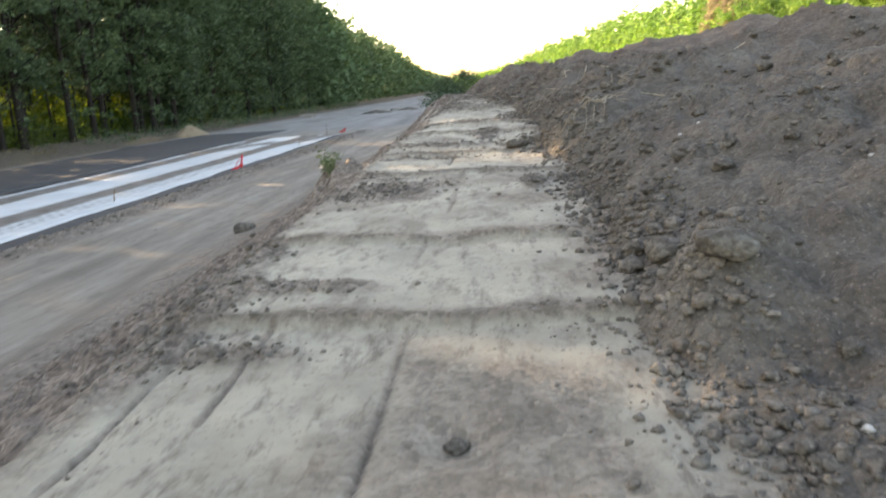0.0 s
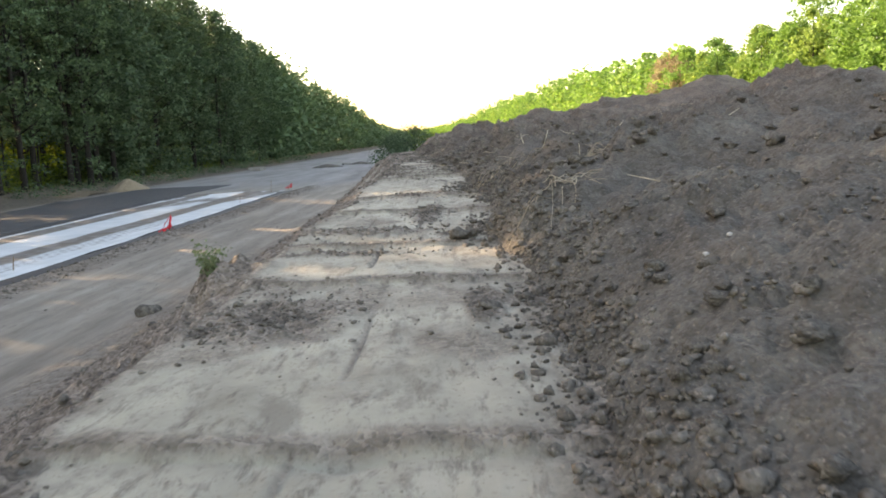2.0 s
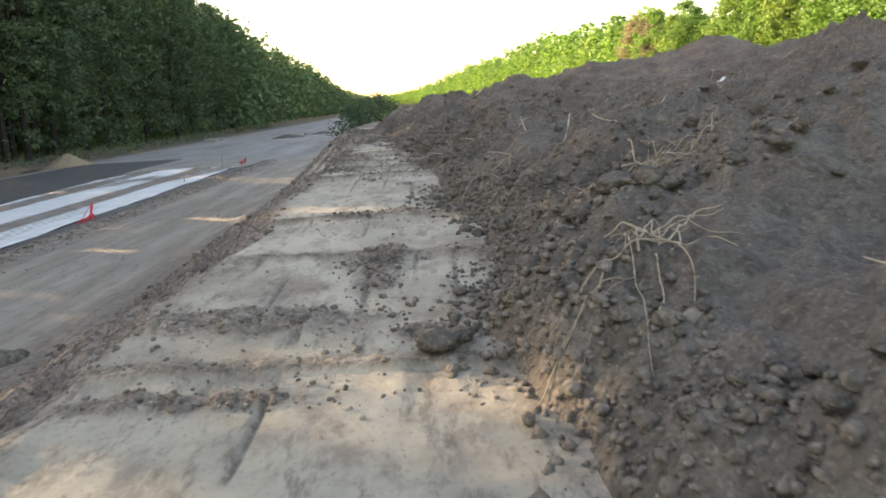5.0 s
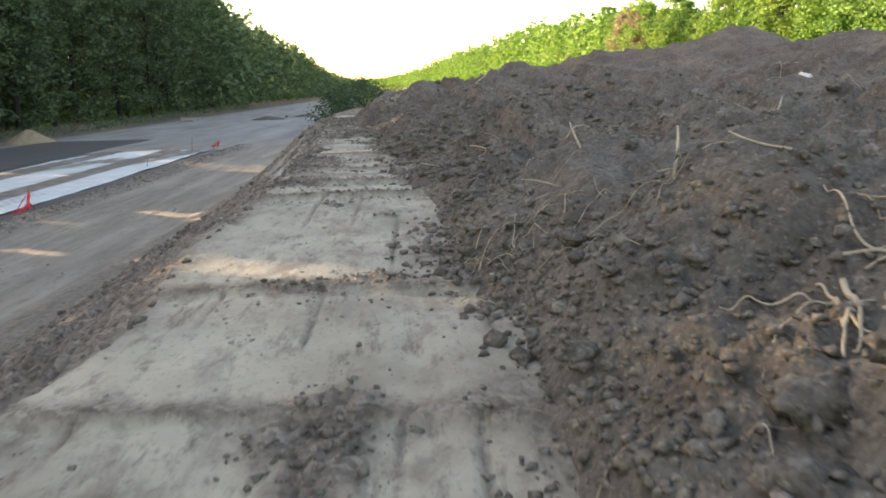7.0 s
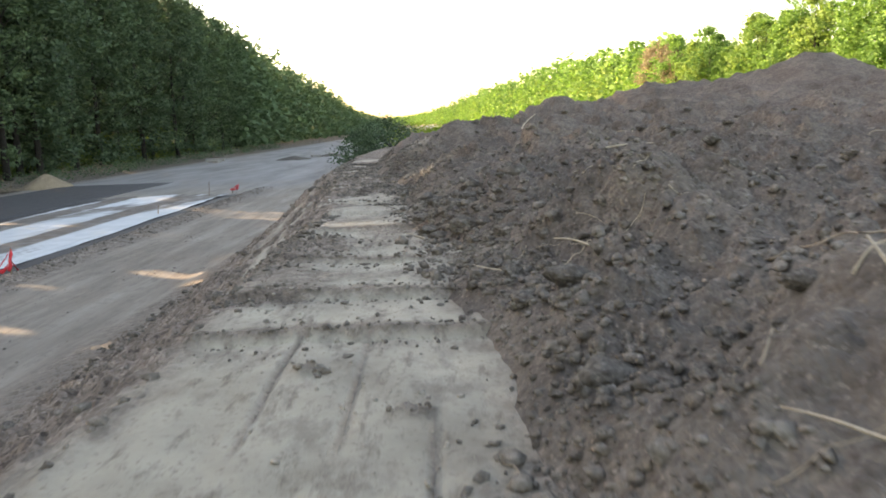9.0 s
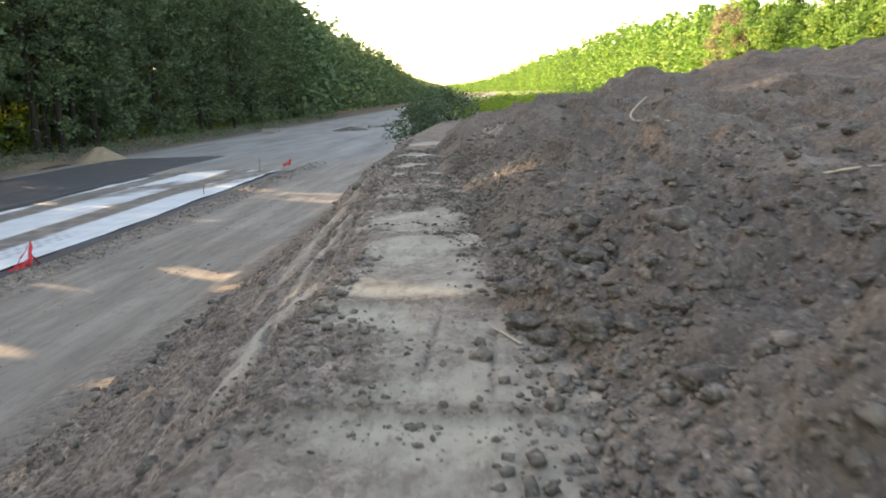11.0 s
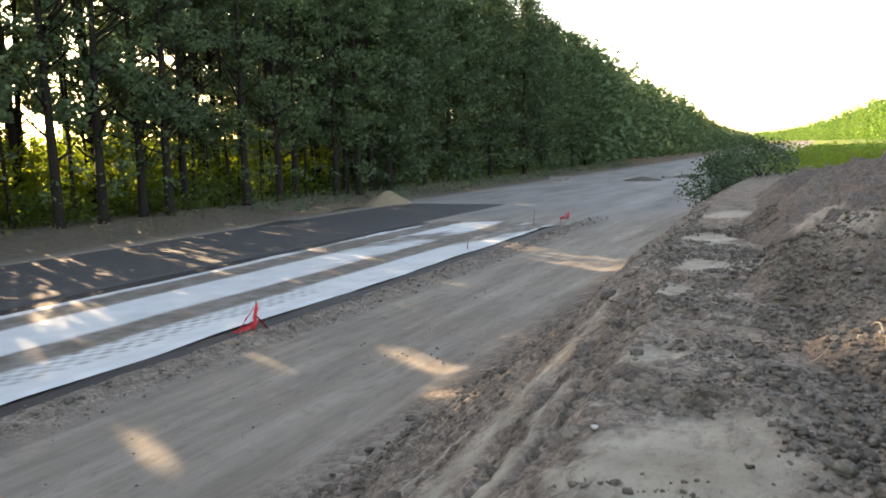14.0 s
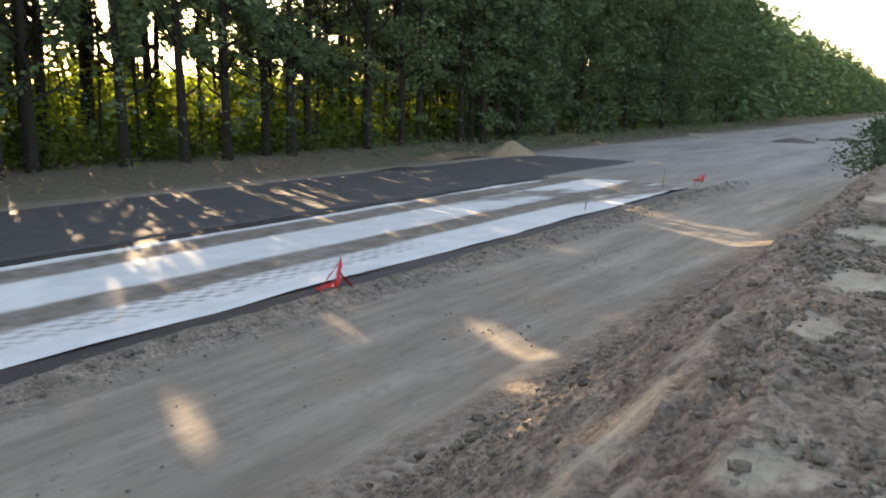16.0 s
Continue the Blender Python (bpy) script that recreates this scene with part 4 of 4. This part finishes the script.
def curl(rng, start, heading, length, lift, bend, n=8):
    """A wavering line that stays near the surface."""
    x, y = start
    pts = []
    for i in range(n):
        u = i / (n - 1)
        z = top_at(x, y) + 0.008 + lift * math.sin(math.pi * min(1, u * 1.15)) * (0.8 + 0.4 * rng.rand())
        pts.append(Vector((x, y, z)))
        heading += rng.normal() * bend
        x += math.cos(heading) * length / n
        y += math.sin(heading) * length / n
    return pts


def root_clump(x, y, n, length, lift, r, spread, seed, mat=None, label="tangled clump of dry pale roots on dark soil", heading=None):
    rng = np.random.RandomState(seed)
    root = new("root_clump")
    root.matrix_world = Matrix.Translation((x, y, top_at(x, y)))
    for _ in range(n):
        h = rng.uniform(0, 6.28) if heading is None else heading + rng.normal() * 0.85
        p = curl(rng, (x + rng.normal() * spread, y + rng.normal() * spread), h, length * rng.uniform(0.35, 1.05), lift * rng.uniform(0.1, 1.0), 0.15)
        strand("root", [q - root.location for q in p], 0.62 * r * rng.uniform(0.3, 1.15), mat or (STRAW if rng.rand() < 0.6 else STRAW_GREY), root)
    return tagged(root, label, "roots", "dry roots")


root_clump(1.25, 7.05, 15, 0.42, 0.09, 0.0075, 0.06, 101, heading=0.6)
root_clump(1.2, 6.95, 7, 0.6, 0.04, 0.007, 0.05, 102, heading=3.9)
root_clump(1.45, 8.4, 5, 0.40, 0.03, 0.014, 0.04, 116, STRAW, heading=4.1)
root_clump(1.62, 8.4, 16, 0.46, 0.10, 0.0075, 0.08, 103, heading=0.4)
root_clump(1.42, 8.25, 6, 0.42, 0.05, 0.010, 0.05, 104, STRAW, heading=4.0)
root_clump(1.85, 8.45, 12, 0.40, 0.10, 0.0075, 0.12, 105, heading=0.5)
root_clump(0.75, 9.75, 9, 0.3, 0.06, 0.005, 0.10, 106)
root_clump(1.1, 9.4, 12, 0.38, 0.03, 0.0055, 0.16, 107, heading=0.3)
root_clump(0.9, 9.6, 8, 0.28, 0.04, 0.005, 0.14, 108)
root_clump(0.85, 10.2, 7, 0.3, 0.02, 0.005, 0.2, 109)
root_clump(0.95, 7.9, 6, 0.25, 0.03, 0.004, 0.12, 110)
root_clump(1.05, 12.3, 9, 0.35, 0.03, 0.005, 0.2, 111)
root_clump(0.2, 17.5, 9, 0.22, 0.06, 0.009, 0.07, 112, STRAW, "tuft of tan dry roots in dark soil")
root_clump(4.0, 14.2, 9, 0.9, 0.05, 0.009, 0.3, 113, heading=3.4)
root_clump(2.6, 11.5, 8, 0.6, 0.05, 0.009, 0.4, 114)
root_clump(1.7, 15.8, 8, 0.5, 0.03, 0.007, 0.4, 115)


def stick(x, y, ang, length, rise, r, seed, mat=None, label="single dry stick lying on dark soil"):
    rng = np.random.RandomState(seed)
    z = top_at(x, y) + r
    d = Vector((math.cos(ang), math.sin(ang), rise)).normalized()
    bend = Vector((rng.normal(), rng.normal(), rng.normal() * 0.5)) * 0.06 * length
    p0 = Vector((x, y, z))
    ob = strand("dry_stick", [p0 + d * length * u + bend * math.sin(math.pi * u) for u in (0, 0.25, 0.5, 0.75, 1)], r, mat or STRAW)
    return tagged(ob, label, "stick", "dry sticks")


for i, (x, y, ang, length, rise, r) in enumerate(((1.66, 6.0, 2.0, 0.30, 0.10, 0.004), (1.36, 9.3, 1.2, 0.26, 0.9, 0.007), (1.62, 9.0, 1.9, 0.28, 0.15, 0.005), (0.98, 11.85, 2.3, 0.22, 0.1, 0.006),
                                                  (1.25, 9.05, 0.2, 0.14, 0.0, 0.009), (0.27, 13.55, 2.1, 0.24, 0.03, 0.006), (0.7, 12.1, 2.8, 0.20, 0.1, 0.005), (1.3, 17.5, 1.2, 0.55, 0.35, 0.010),
                                                  (1.32, 17.5, -0.9, 0.35, 0.02, 0.009), (0.85, 9.9, 0.6, 0.15, 0.05, 0.005), (1.25, 10.3, 1.7, 0.2, 0.7, 0.006), (0.75, 9.6, 0.1, 0.2, 0.05, 0.009),
                                                  (2.3, 10.6, 1.0, 0.35, 0.3, 0.006), (1.5, 14.2, 0.2, 0.35, 0.05, 0.007), (1.9, 13.0, 2.6, 0.4, 0.05, 0.006), (2.7, 8.2, 0.7, 0.35, 0.3, 0.006),
                                                  (1.1, 10.0, 2.2, 0.25, 0.05, 0.004), (1.4, 9.6, 0.4, 0.3, 0.05, 0.004))):
    stick(x, y, ang, length, rise, 1.2 * r, 200 + i)

# crumpled plastic on the heap
bm = bmesh.new()
bmesh.ops.create_grid(bm, x_segments=14, y_segments=14, size=0.10)
for v in bm.verts:
    q = v.co.copy()
    v.co.z = 0.03 + 0.11 * abs(noise.noise(q * 9)) + 0.05 * noise.noise(q * 25)
    v.co.x += 0.06 * noise.noise(q * 12 + Vector((3, 1, 0)))
    v.co.y += 0.06 * noise.noise(q * 12 + Vector((0, 5, 2)))
bmesh.ops.solidify(bm, geom=bm.faces[:], thickness=0.002)
ob = new("plastic_scrap", from_bm("plastic_scrap", bm, WHITE))
ob.matrix_world = Matrix.Translation((4.17, 13.97, top_at(4.17, 13.97) - 0.03))
tagged(ob, "crumpled white plastic scrap half buried in soil", "litter")

# ---- weeds and the bush ----
rngw = np.random.RandomState(55)


def weed(x, y, tall, n, seed):
    rng = np.random.RandomState(seed)
    root = new("weed")
    root.matrix_world = Matrix.Translation((x, y, top_at(x, y)))
    pts = []
    for _ in range(n):
        a, l = rng.uniform(0, 6.28), tall * rng.uniform(0.5, 1.1)
        d = Vector((math.cos(a) * 0.35, math.sin(a) * 0.35, 1))
        st = [d * l * u + Vector((0, 0, -0.02)) for u in (0, 0.4, 0.75, 1)]
        strand("stem", st, 0.003, LEAF_WEED, root, 4)
        for u in np.linspace(0.2, 1, 9):
            pts += [np.array(d * l * u) + rng.normal(size=3) * 0.02 for _ in range(3)]
    c = new("leaves", leaf_mesh("leaves", np.array(pts), 0.026, LEAF_WEED, rng))
    c.parent = root
    return tagged(root, "leafy green weed growing at the edge of the bench", "weed")


weed(-1.12, 6.6, 0.26, 14, 61)
weed(-1.19, 6.75, 0.22, 10, 62)
weed(-1.08, 6.42, 0.2, 9, 63)


def shrub(x, y, wide, tall, seed, n, mat, long=1.0):
    rng = np.random.RandomState(seed)
    z = top_at(x, y)
    root = new("roadside_bush")
    root.matrix_world = Matrix.Translation((x, y, z))
    cl = []
    for i in range(9):
        a, l = rng.uniform(0, 6.28), rng.uniform(0.6, 1)
        d = Vector((math.cos(a) * wide * 0.8, math.sin(a) * wide * long * 0.8, tall * 0.8)) * l
        strand("limb", [d * u + Vector((0, 0, -0.1 + 0.2 * u * (1 - u))) for u in (0, 0.35, 0.7, 1)], 0.022, BARK, root, 5)
    for _ in range(n):
        h = rng.rand()
        r = wide * math.sin(math.pi * min(1, 0.35 + 0.6 * h)) * math.sqrt(rng.uniform(0.1, 1))
        a = rng.uniform(0, 6.28)
        cl.append(np.array([r * math.cos(a), r * long * math.sin(a), 0.08 + tall * h]) + rng.normal(size=(26, 3)) * 0.14)
    c = new("foliage", leaf_mesh("foliage", np.concatenate(cl), 0.10, mat, rng))
    c.parent = root
    return tagged(root, "dense dark green bush on the bank", "bush", "bushes on the bank")


shrub(-2.7, 38.0, 1.1, 1.35, 71, 90, LEAF, 1.5)
shrub(-1.7, 41.0, 1.1, 1.0, 72, 80, LEAF, 1.5)
shrub(-2.8, 42.5, 1.2, 1.5, 73, 80, LEAF, 1.6)
shrub(-2.6, 48.0, 1.5, 1.6, 75, 70, LEAF, 1.6)

# ---- white geotextile with tracked-on dirt ----


def sheet_dirt(x, y):
    w = 0.10 * fbm(x, y, 0.5, 4, 0.6, 90) + 0.06 * fbm(x, y, 3, 3, 0.6, 91)
    xx = x + w

    def band(a, b, s=0.10):
        return smooth(a - s, a + s, xx) * (1 - smooth(b - s, b + s, xx))
    d = band(-13.12, -12.2) + band(-10.62, -9.75)
    rowk = np.floor((x + 9.75) / 0.13)
    lug = (np.sin(2 * np.pi * (y / 0.34 + 0.5 * rowk)) > 0.1) * (np.abs(((x + 9.75) / 0.13) % 1 - 0.5) < 0.36)
    d = d + 0.85 * lug * ((x > -9.75) & (x < -9.10)) * smooth(30, 24, y + 4 * fbm(x, y, 0.5, 2)) * (0.7 + 0.8 * fbm(x, y, 2, 3))
    far = smooth(27, 36, y)
    d = d + far * smooth(-0.05, 0.12, fbm(x * 1.4 - 0.35 * y, y * 0.35, 0.7, 4, 0.6, 93)) * 0.95
    return np.clip(d * (0.95 + 0.5 * fbm(x, y, 4, 4, 0.6, 92)), 0, 0.98) + 0.10 * np.clip(fbm(x, y, 0.8, 4, 0.6, 94) + 0.1, 0, 1)


def sheet_z(x, y):
    r = smooth(-8.75, -8.5, x)
    return ROAD_Z + 0.035 + 0.028 * fbm(x, y, 0.7, 4, 0.5, 95) + 0.05 * np.exp(-((x + 8.6) / 0.15) ** 2) * (0.6 + fbm(x * 0, y, 0.5, 3, seed=97)) \
        + 0.12 * smooth(28, 38, y) * np.abs(fbm(x * 1.3 - 0.3 * y, y * 0.6, 1.2, 3, 0.6, 96)) - 0.02 * r


def sheet_material():
    m, nt, bs = material("white_geotextile", 0.85)
    white = ramp(nt, noise_tex(nt, 1.2, 6), [(0.3, (0.46, 0.49, 0.50)), (0.7, (0.60, 0.62, 0.63))])
    dirt = ramp(nt, noise_tex(nt, 3.0, 7), [(0.3, (0.10, 0.085, 0.073)), (0.7, (0.20, 0.175, 0.15))])
    c = mix(nt, attribute(nt, "dirt"), white, dirt)
    nt.links.new(c, bs.inputs["Base Color"])
    bump(nt, bs, noise_tex(nt, 60, 4), 0.15, 0.004)
    return m


def wavy_grid(name, x0, x1, y0, y1, nx, ny, height, wave, masks, mat):
    """A grid whose long edges waver."""
    me = grid_mesh(name, np.linspace(0, 1, nx), np.linspace(y0, y1, ny), lambda a, b: a * 0, (), mat)
    co = np.empty(len(me.vertices) * 3, np.float32)
    me.vertices.foreach_get("co", co)
    co = co.reshape(-1, 3).astype(float)
    u, y = co[:, 0], co[:, 1]
    x = x0 + wave * fbm(y * 0, y, 0.35, 3, seed=81) + u * (x1 - x0 + wave * (fbm(y * 0, y, 0.3, 3, seed=82) - fbm(y * 0, y, 0.35, 3, seed=81)))
    yy = y + 0.9 * smooth(y1 - 4, y1, y) * fbm(x, y * 0, 0.8, 3, seed=83)
    me.vertices.foreach_set("co", np.stack([x, yy, height(x, yy)], -1).astype(np.float32).ravel())
    for key, f in masks:
        at = me.attributes.new(key, "FLOAT", "POINT")
        at.data.foreach_set("value", f(x, yy).astype(np.float32))
    me.update()
    return me


tagged(new("geotextile_sheet", wavy_grid("geotextile_sheet", -13.4, -8.5, -6, 40.8, 92, 460, sheet_z, 0.22, (("dirt", sheet_dirt),), sheet_material())),
       "long white geotextile sheet with brown tyre tracks", "fabric sheet")
tagged(new("black_membrane", wavy_grid("black_membrane", -14.15, -8.05, -6, 40.3, 36, 220, lambda x, y: ROAD_Z + 0.012 + 0.02 * fbm(x, y, 0.8, 3, 0.5, 98) + 0.07 * np.exp(-((x + 8.25) / 0.14) ** 2) * np.clip(0.9 + 2.2 * fbm(x * 0, y, 0.4, 4, seed=99), 0, 2), 0.3, (), BLACK)),
       "black membrane showing under the white sheet's edges", "membrane", kind="structure")

# ---- survey stakes ----


def survey_stake(x, y, tall, tape, seed, flutter=False):
    rng = np.random.RandomState(seed)
    root = new("survey_stake")
    root.matrix_world = Matrix.Translation((x, y, top_at(x, y)))
    bm = bmesh.new()
    tube(bm, [(0, 0, -0.05), (0.02, 0.01, tall * 0.6), (0.04, 0.02, tall)], [0.014, 0.013, 0.010], 4)
    st = new("stake", from_bm("stake", bm, WOOD, False))
    st.parent = root
    if tape:
        bm = bmesh.new()
        loops = [(0.0, 0.02, 0.95), (0.03, 0.05, 0.75), (-0.02, 0.045, 0.5), (0.01, 0.06, 0.3), (-0.06, 0.05, 0.1)]
        tube(bm, [(0.04 * h + ox * 0.5, 0.02 * h, tall * h) for ox, r, h in loops], [r * 0.55 for ox, r, h in loops], 6)
        for v in bm.verts:
            v.co += Vector((noise.noise(v.co * 30), noise.noise(v.co * 30 + Vector((4, 0, 0))), noise.noise(v.co * 25))) * 0.022
        tp = new("tape_wrap", from_bm("tape_wrap", bm, TAPE))
        tp.parent = root
        for k in range(6):
            a = rng.uniform(1.6, 5.0)
            reach = rng.uniform(0.2, 0.42)
            bm = bmesh.new()
            pts = [Vector((math.cos(a) * reach * u, math.sin(a) * reach * u, tall * (0.2 + 0.12 * k) * (1 - u) ** 2 + 0.015 + 0.03 * math.sin(7 * u + k))) for u in (0, 0.2, 0.4, 0.6, 0.8, 1)]
            lo = [bm.verts.new(p) for p in pts]
            hi = [bm.verts.new(p + Vector((0.01 * math.sin(9 * i), 0.012, 0.040))) for i, p in enumerate(pts)]
            for i in range(5):
                bm.faces.new((lo[i], lo[i + 1], hi[i + 1], hi[i]))
            bmesh.ops.solidify(bm, geom=bm.faces[:], thickness=0.002)
            tl = new("tape_tail", from_bm("tape_tail", bm, TAPE))
            tl.parent = root
    return tagged(root, "wooden survey stake wrapped in torn red tape" if tape else "bare thin wooden survey stake beside the sheet", "stake", "survey stakes")


for i, (x, y, tall, tape) in enumerate(((-7.95, 23.35, 0.50, True), (-9.0, 17.3, 0.32, False), (-8.9, 33.6, 0.3, False), (-9.1, 39.8, 0.62, False), (-8.6, 41.4, 0.20, False), (-8.8, 43.0, 0.28, True))):
    survey_stake(x, y, tall, tape, 300 + i)

# ---- sand, earth and slabs by the far road ----


def pile(name, x, y, wx, wy, tall, mat, label, category, seed, z=None):
    base = z if z is not None else top_at(x, y)
    me = grid_mesh(name, np.linspace(-1, 1, 46), np.linspace(-1, 1, 46), lambda a, b: a * 0, (), mat)
    co = np.empty(len(me.vertices) * 3, np.float32)
    me.vertices.foreach_get("co", co)
    co = co.reshape(-1, 3).astype(float)
    r = np.hypot(co[:, 0], co[:, 1]) * (1 + 0.35 * fbm(co[:, 0], co[:, 1], 1.1, 3, 0.6, seed))
    h = np.clip(1 - r, 0, 1)
    zz = tall * (h ** 0.85) * (0.9 + 0.35 * fbm(co[:, 0], co[:, 1], 2.2, 4, 0.6, seed + 1)) + 0.06 * tall * fbm(co[:, 0], co[:, 1], 9, 3, 0.6, seed + 2) * (h > 0) - 0.06 * (h <= 0)
    me.vertices.foreach_set("co", np.stack([co[:, 0] * wx, co[:, 1] * wy, zz], -1).astype(np.float32).ravel())
    me.update()
    ob = new(name, me)
    ob.matrix_world = Matrix.Translation((x, y, base))
    return tagged(ob, label, category)


pile("sand_mound", -20.4, 49.0, 1.15, 1.6, 0.85, SAND, "small pile of yellow-brown sand on the verge", "sand pile", 400)
pile("litter_ridge", -21.6, 45.5, 0.9, 3.0, 0.22, LITTER, "low ridge of earth and dead leaves on the verge", "earth ridge", 405)
pile("asphalt_lump", -19.5, 38.9, 0.6, 1.6, 0.16, BLACK, "low lump of spilled black asphalt at the lane's edge", "asphalt lump", 410)
pile("earth_pile", -12.3, 74.5, 1.5, 1.2, 0.35, SOIL, "low pile of dark earth on the far road", "earth pile", 420)
pile("earth_pile", -9.8, 79.5, 1.2, 1.2, 0.3, SOIL, "low pile of dark earth on the far road", "earth pile", 425)


def slab(x, y, a, size, label):
    bm = bmesh.new()
    bmesh.ops.create_cube(bm, size=1.0)
    bmesh.ops.scale(bm, vec=size, verts=bm.verts)
    bmesh.ops.bevel(bm, geom=bm.edges[:], offset=0.02, segments=2, affect="EDGES")
    for v in bm.verts:
        v.co += Vector((noise.noise(v.co * 5), noise.noise(v.co * 5 + Vector((2, 2, 2))), noise.noise(v.co * 6))) * 0.02
    ob = new("concrete_slab", from_bm("concrete_slab", bm, CONCRETE, False))
    ob.matrix_world = Matrix.Translation((x, y, top_at(x, y) + size[2] / 2 - 0.02)) @ Matrix.Rotation(a, 4, "Z")
    return tagged(ob, label, "slab", "concrete slabs")


slab(-19.6, 76.5, 0.2, (1.6, 0.9, 0.3), "pale concrete slab lying on the far verge")
slab(-18.9, 74.0, -0.3, (0.9, 0.6, 0.2), "pale concrete slab lying on the far verge")
slab(-11.0, 78.0, 0.6, (0.8, 0.5, 0.25), "pale concrete slab lying on the far road")
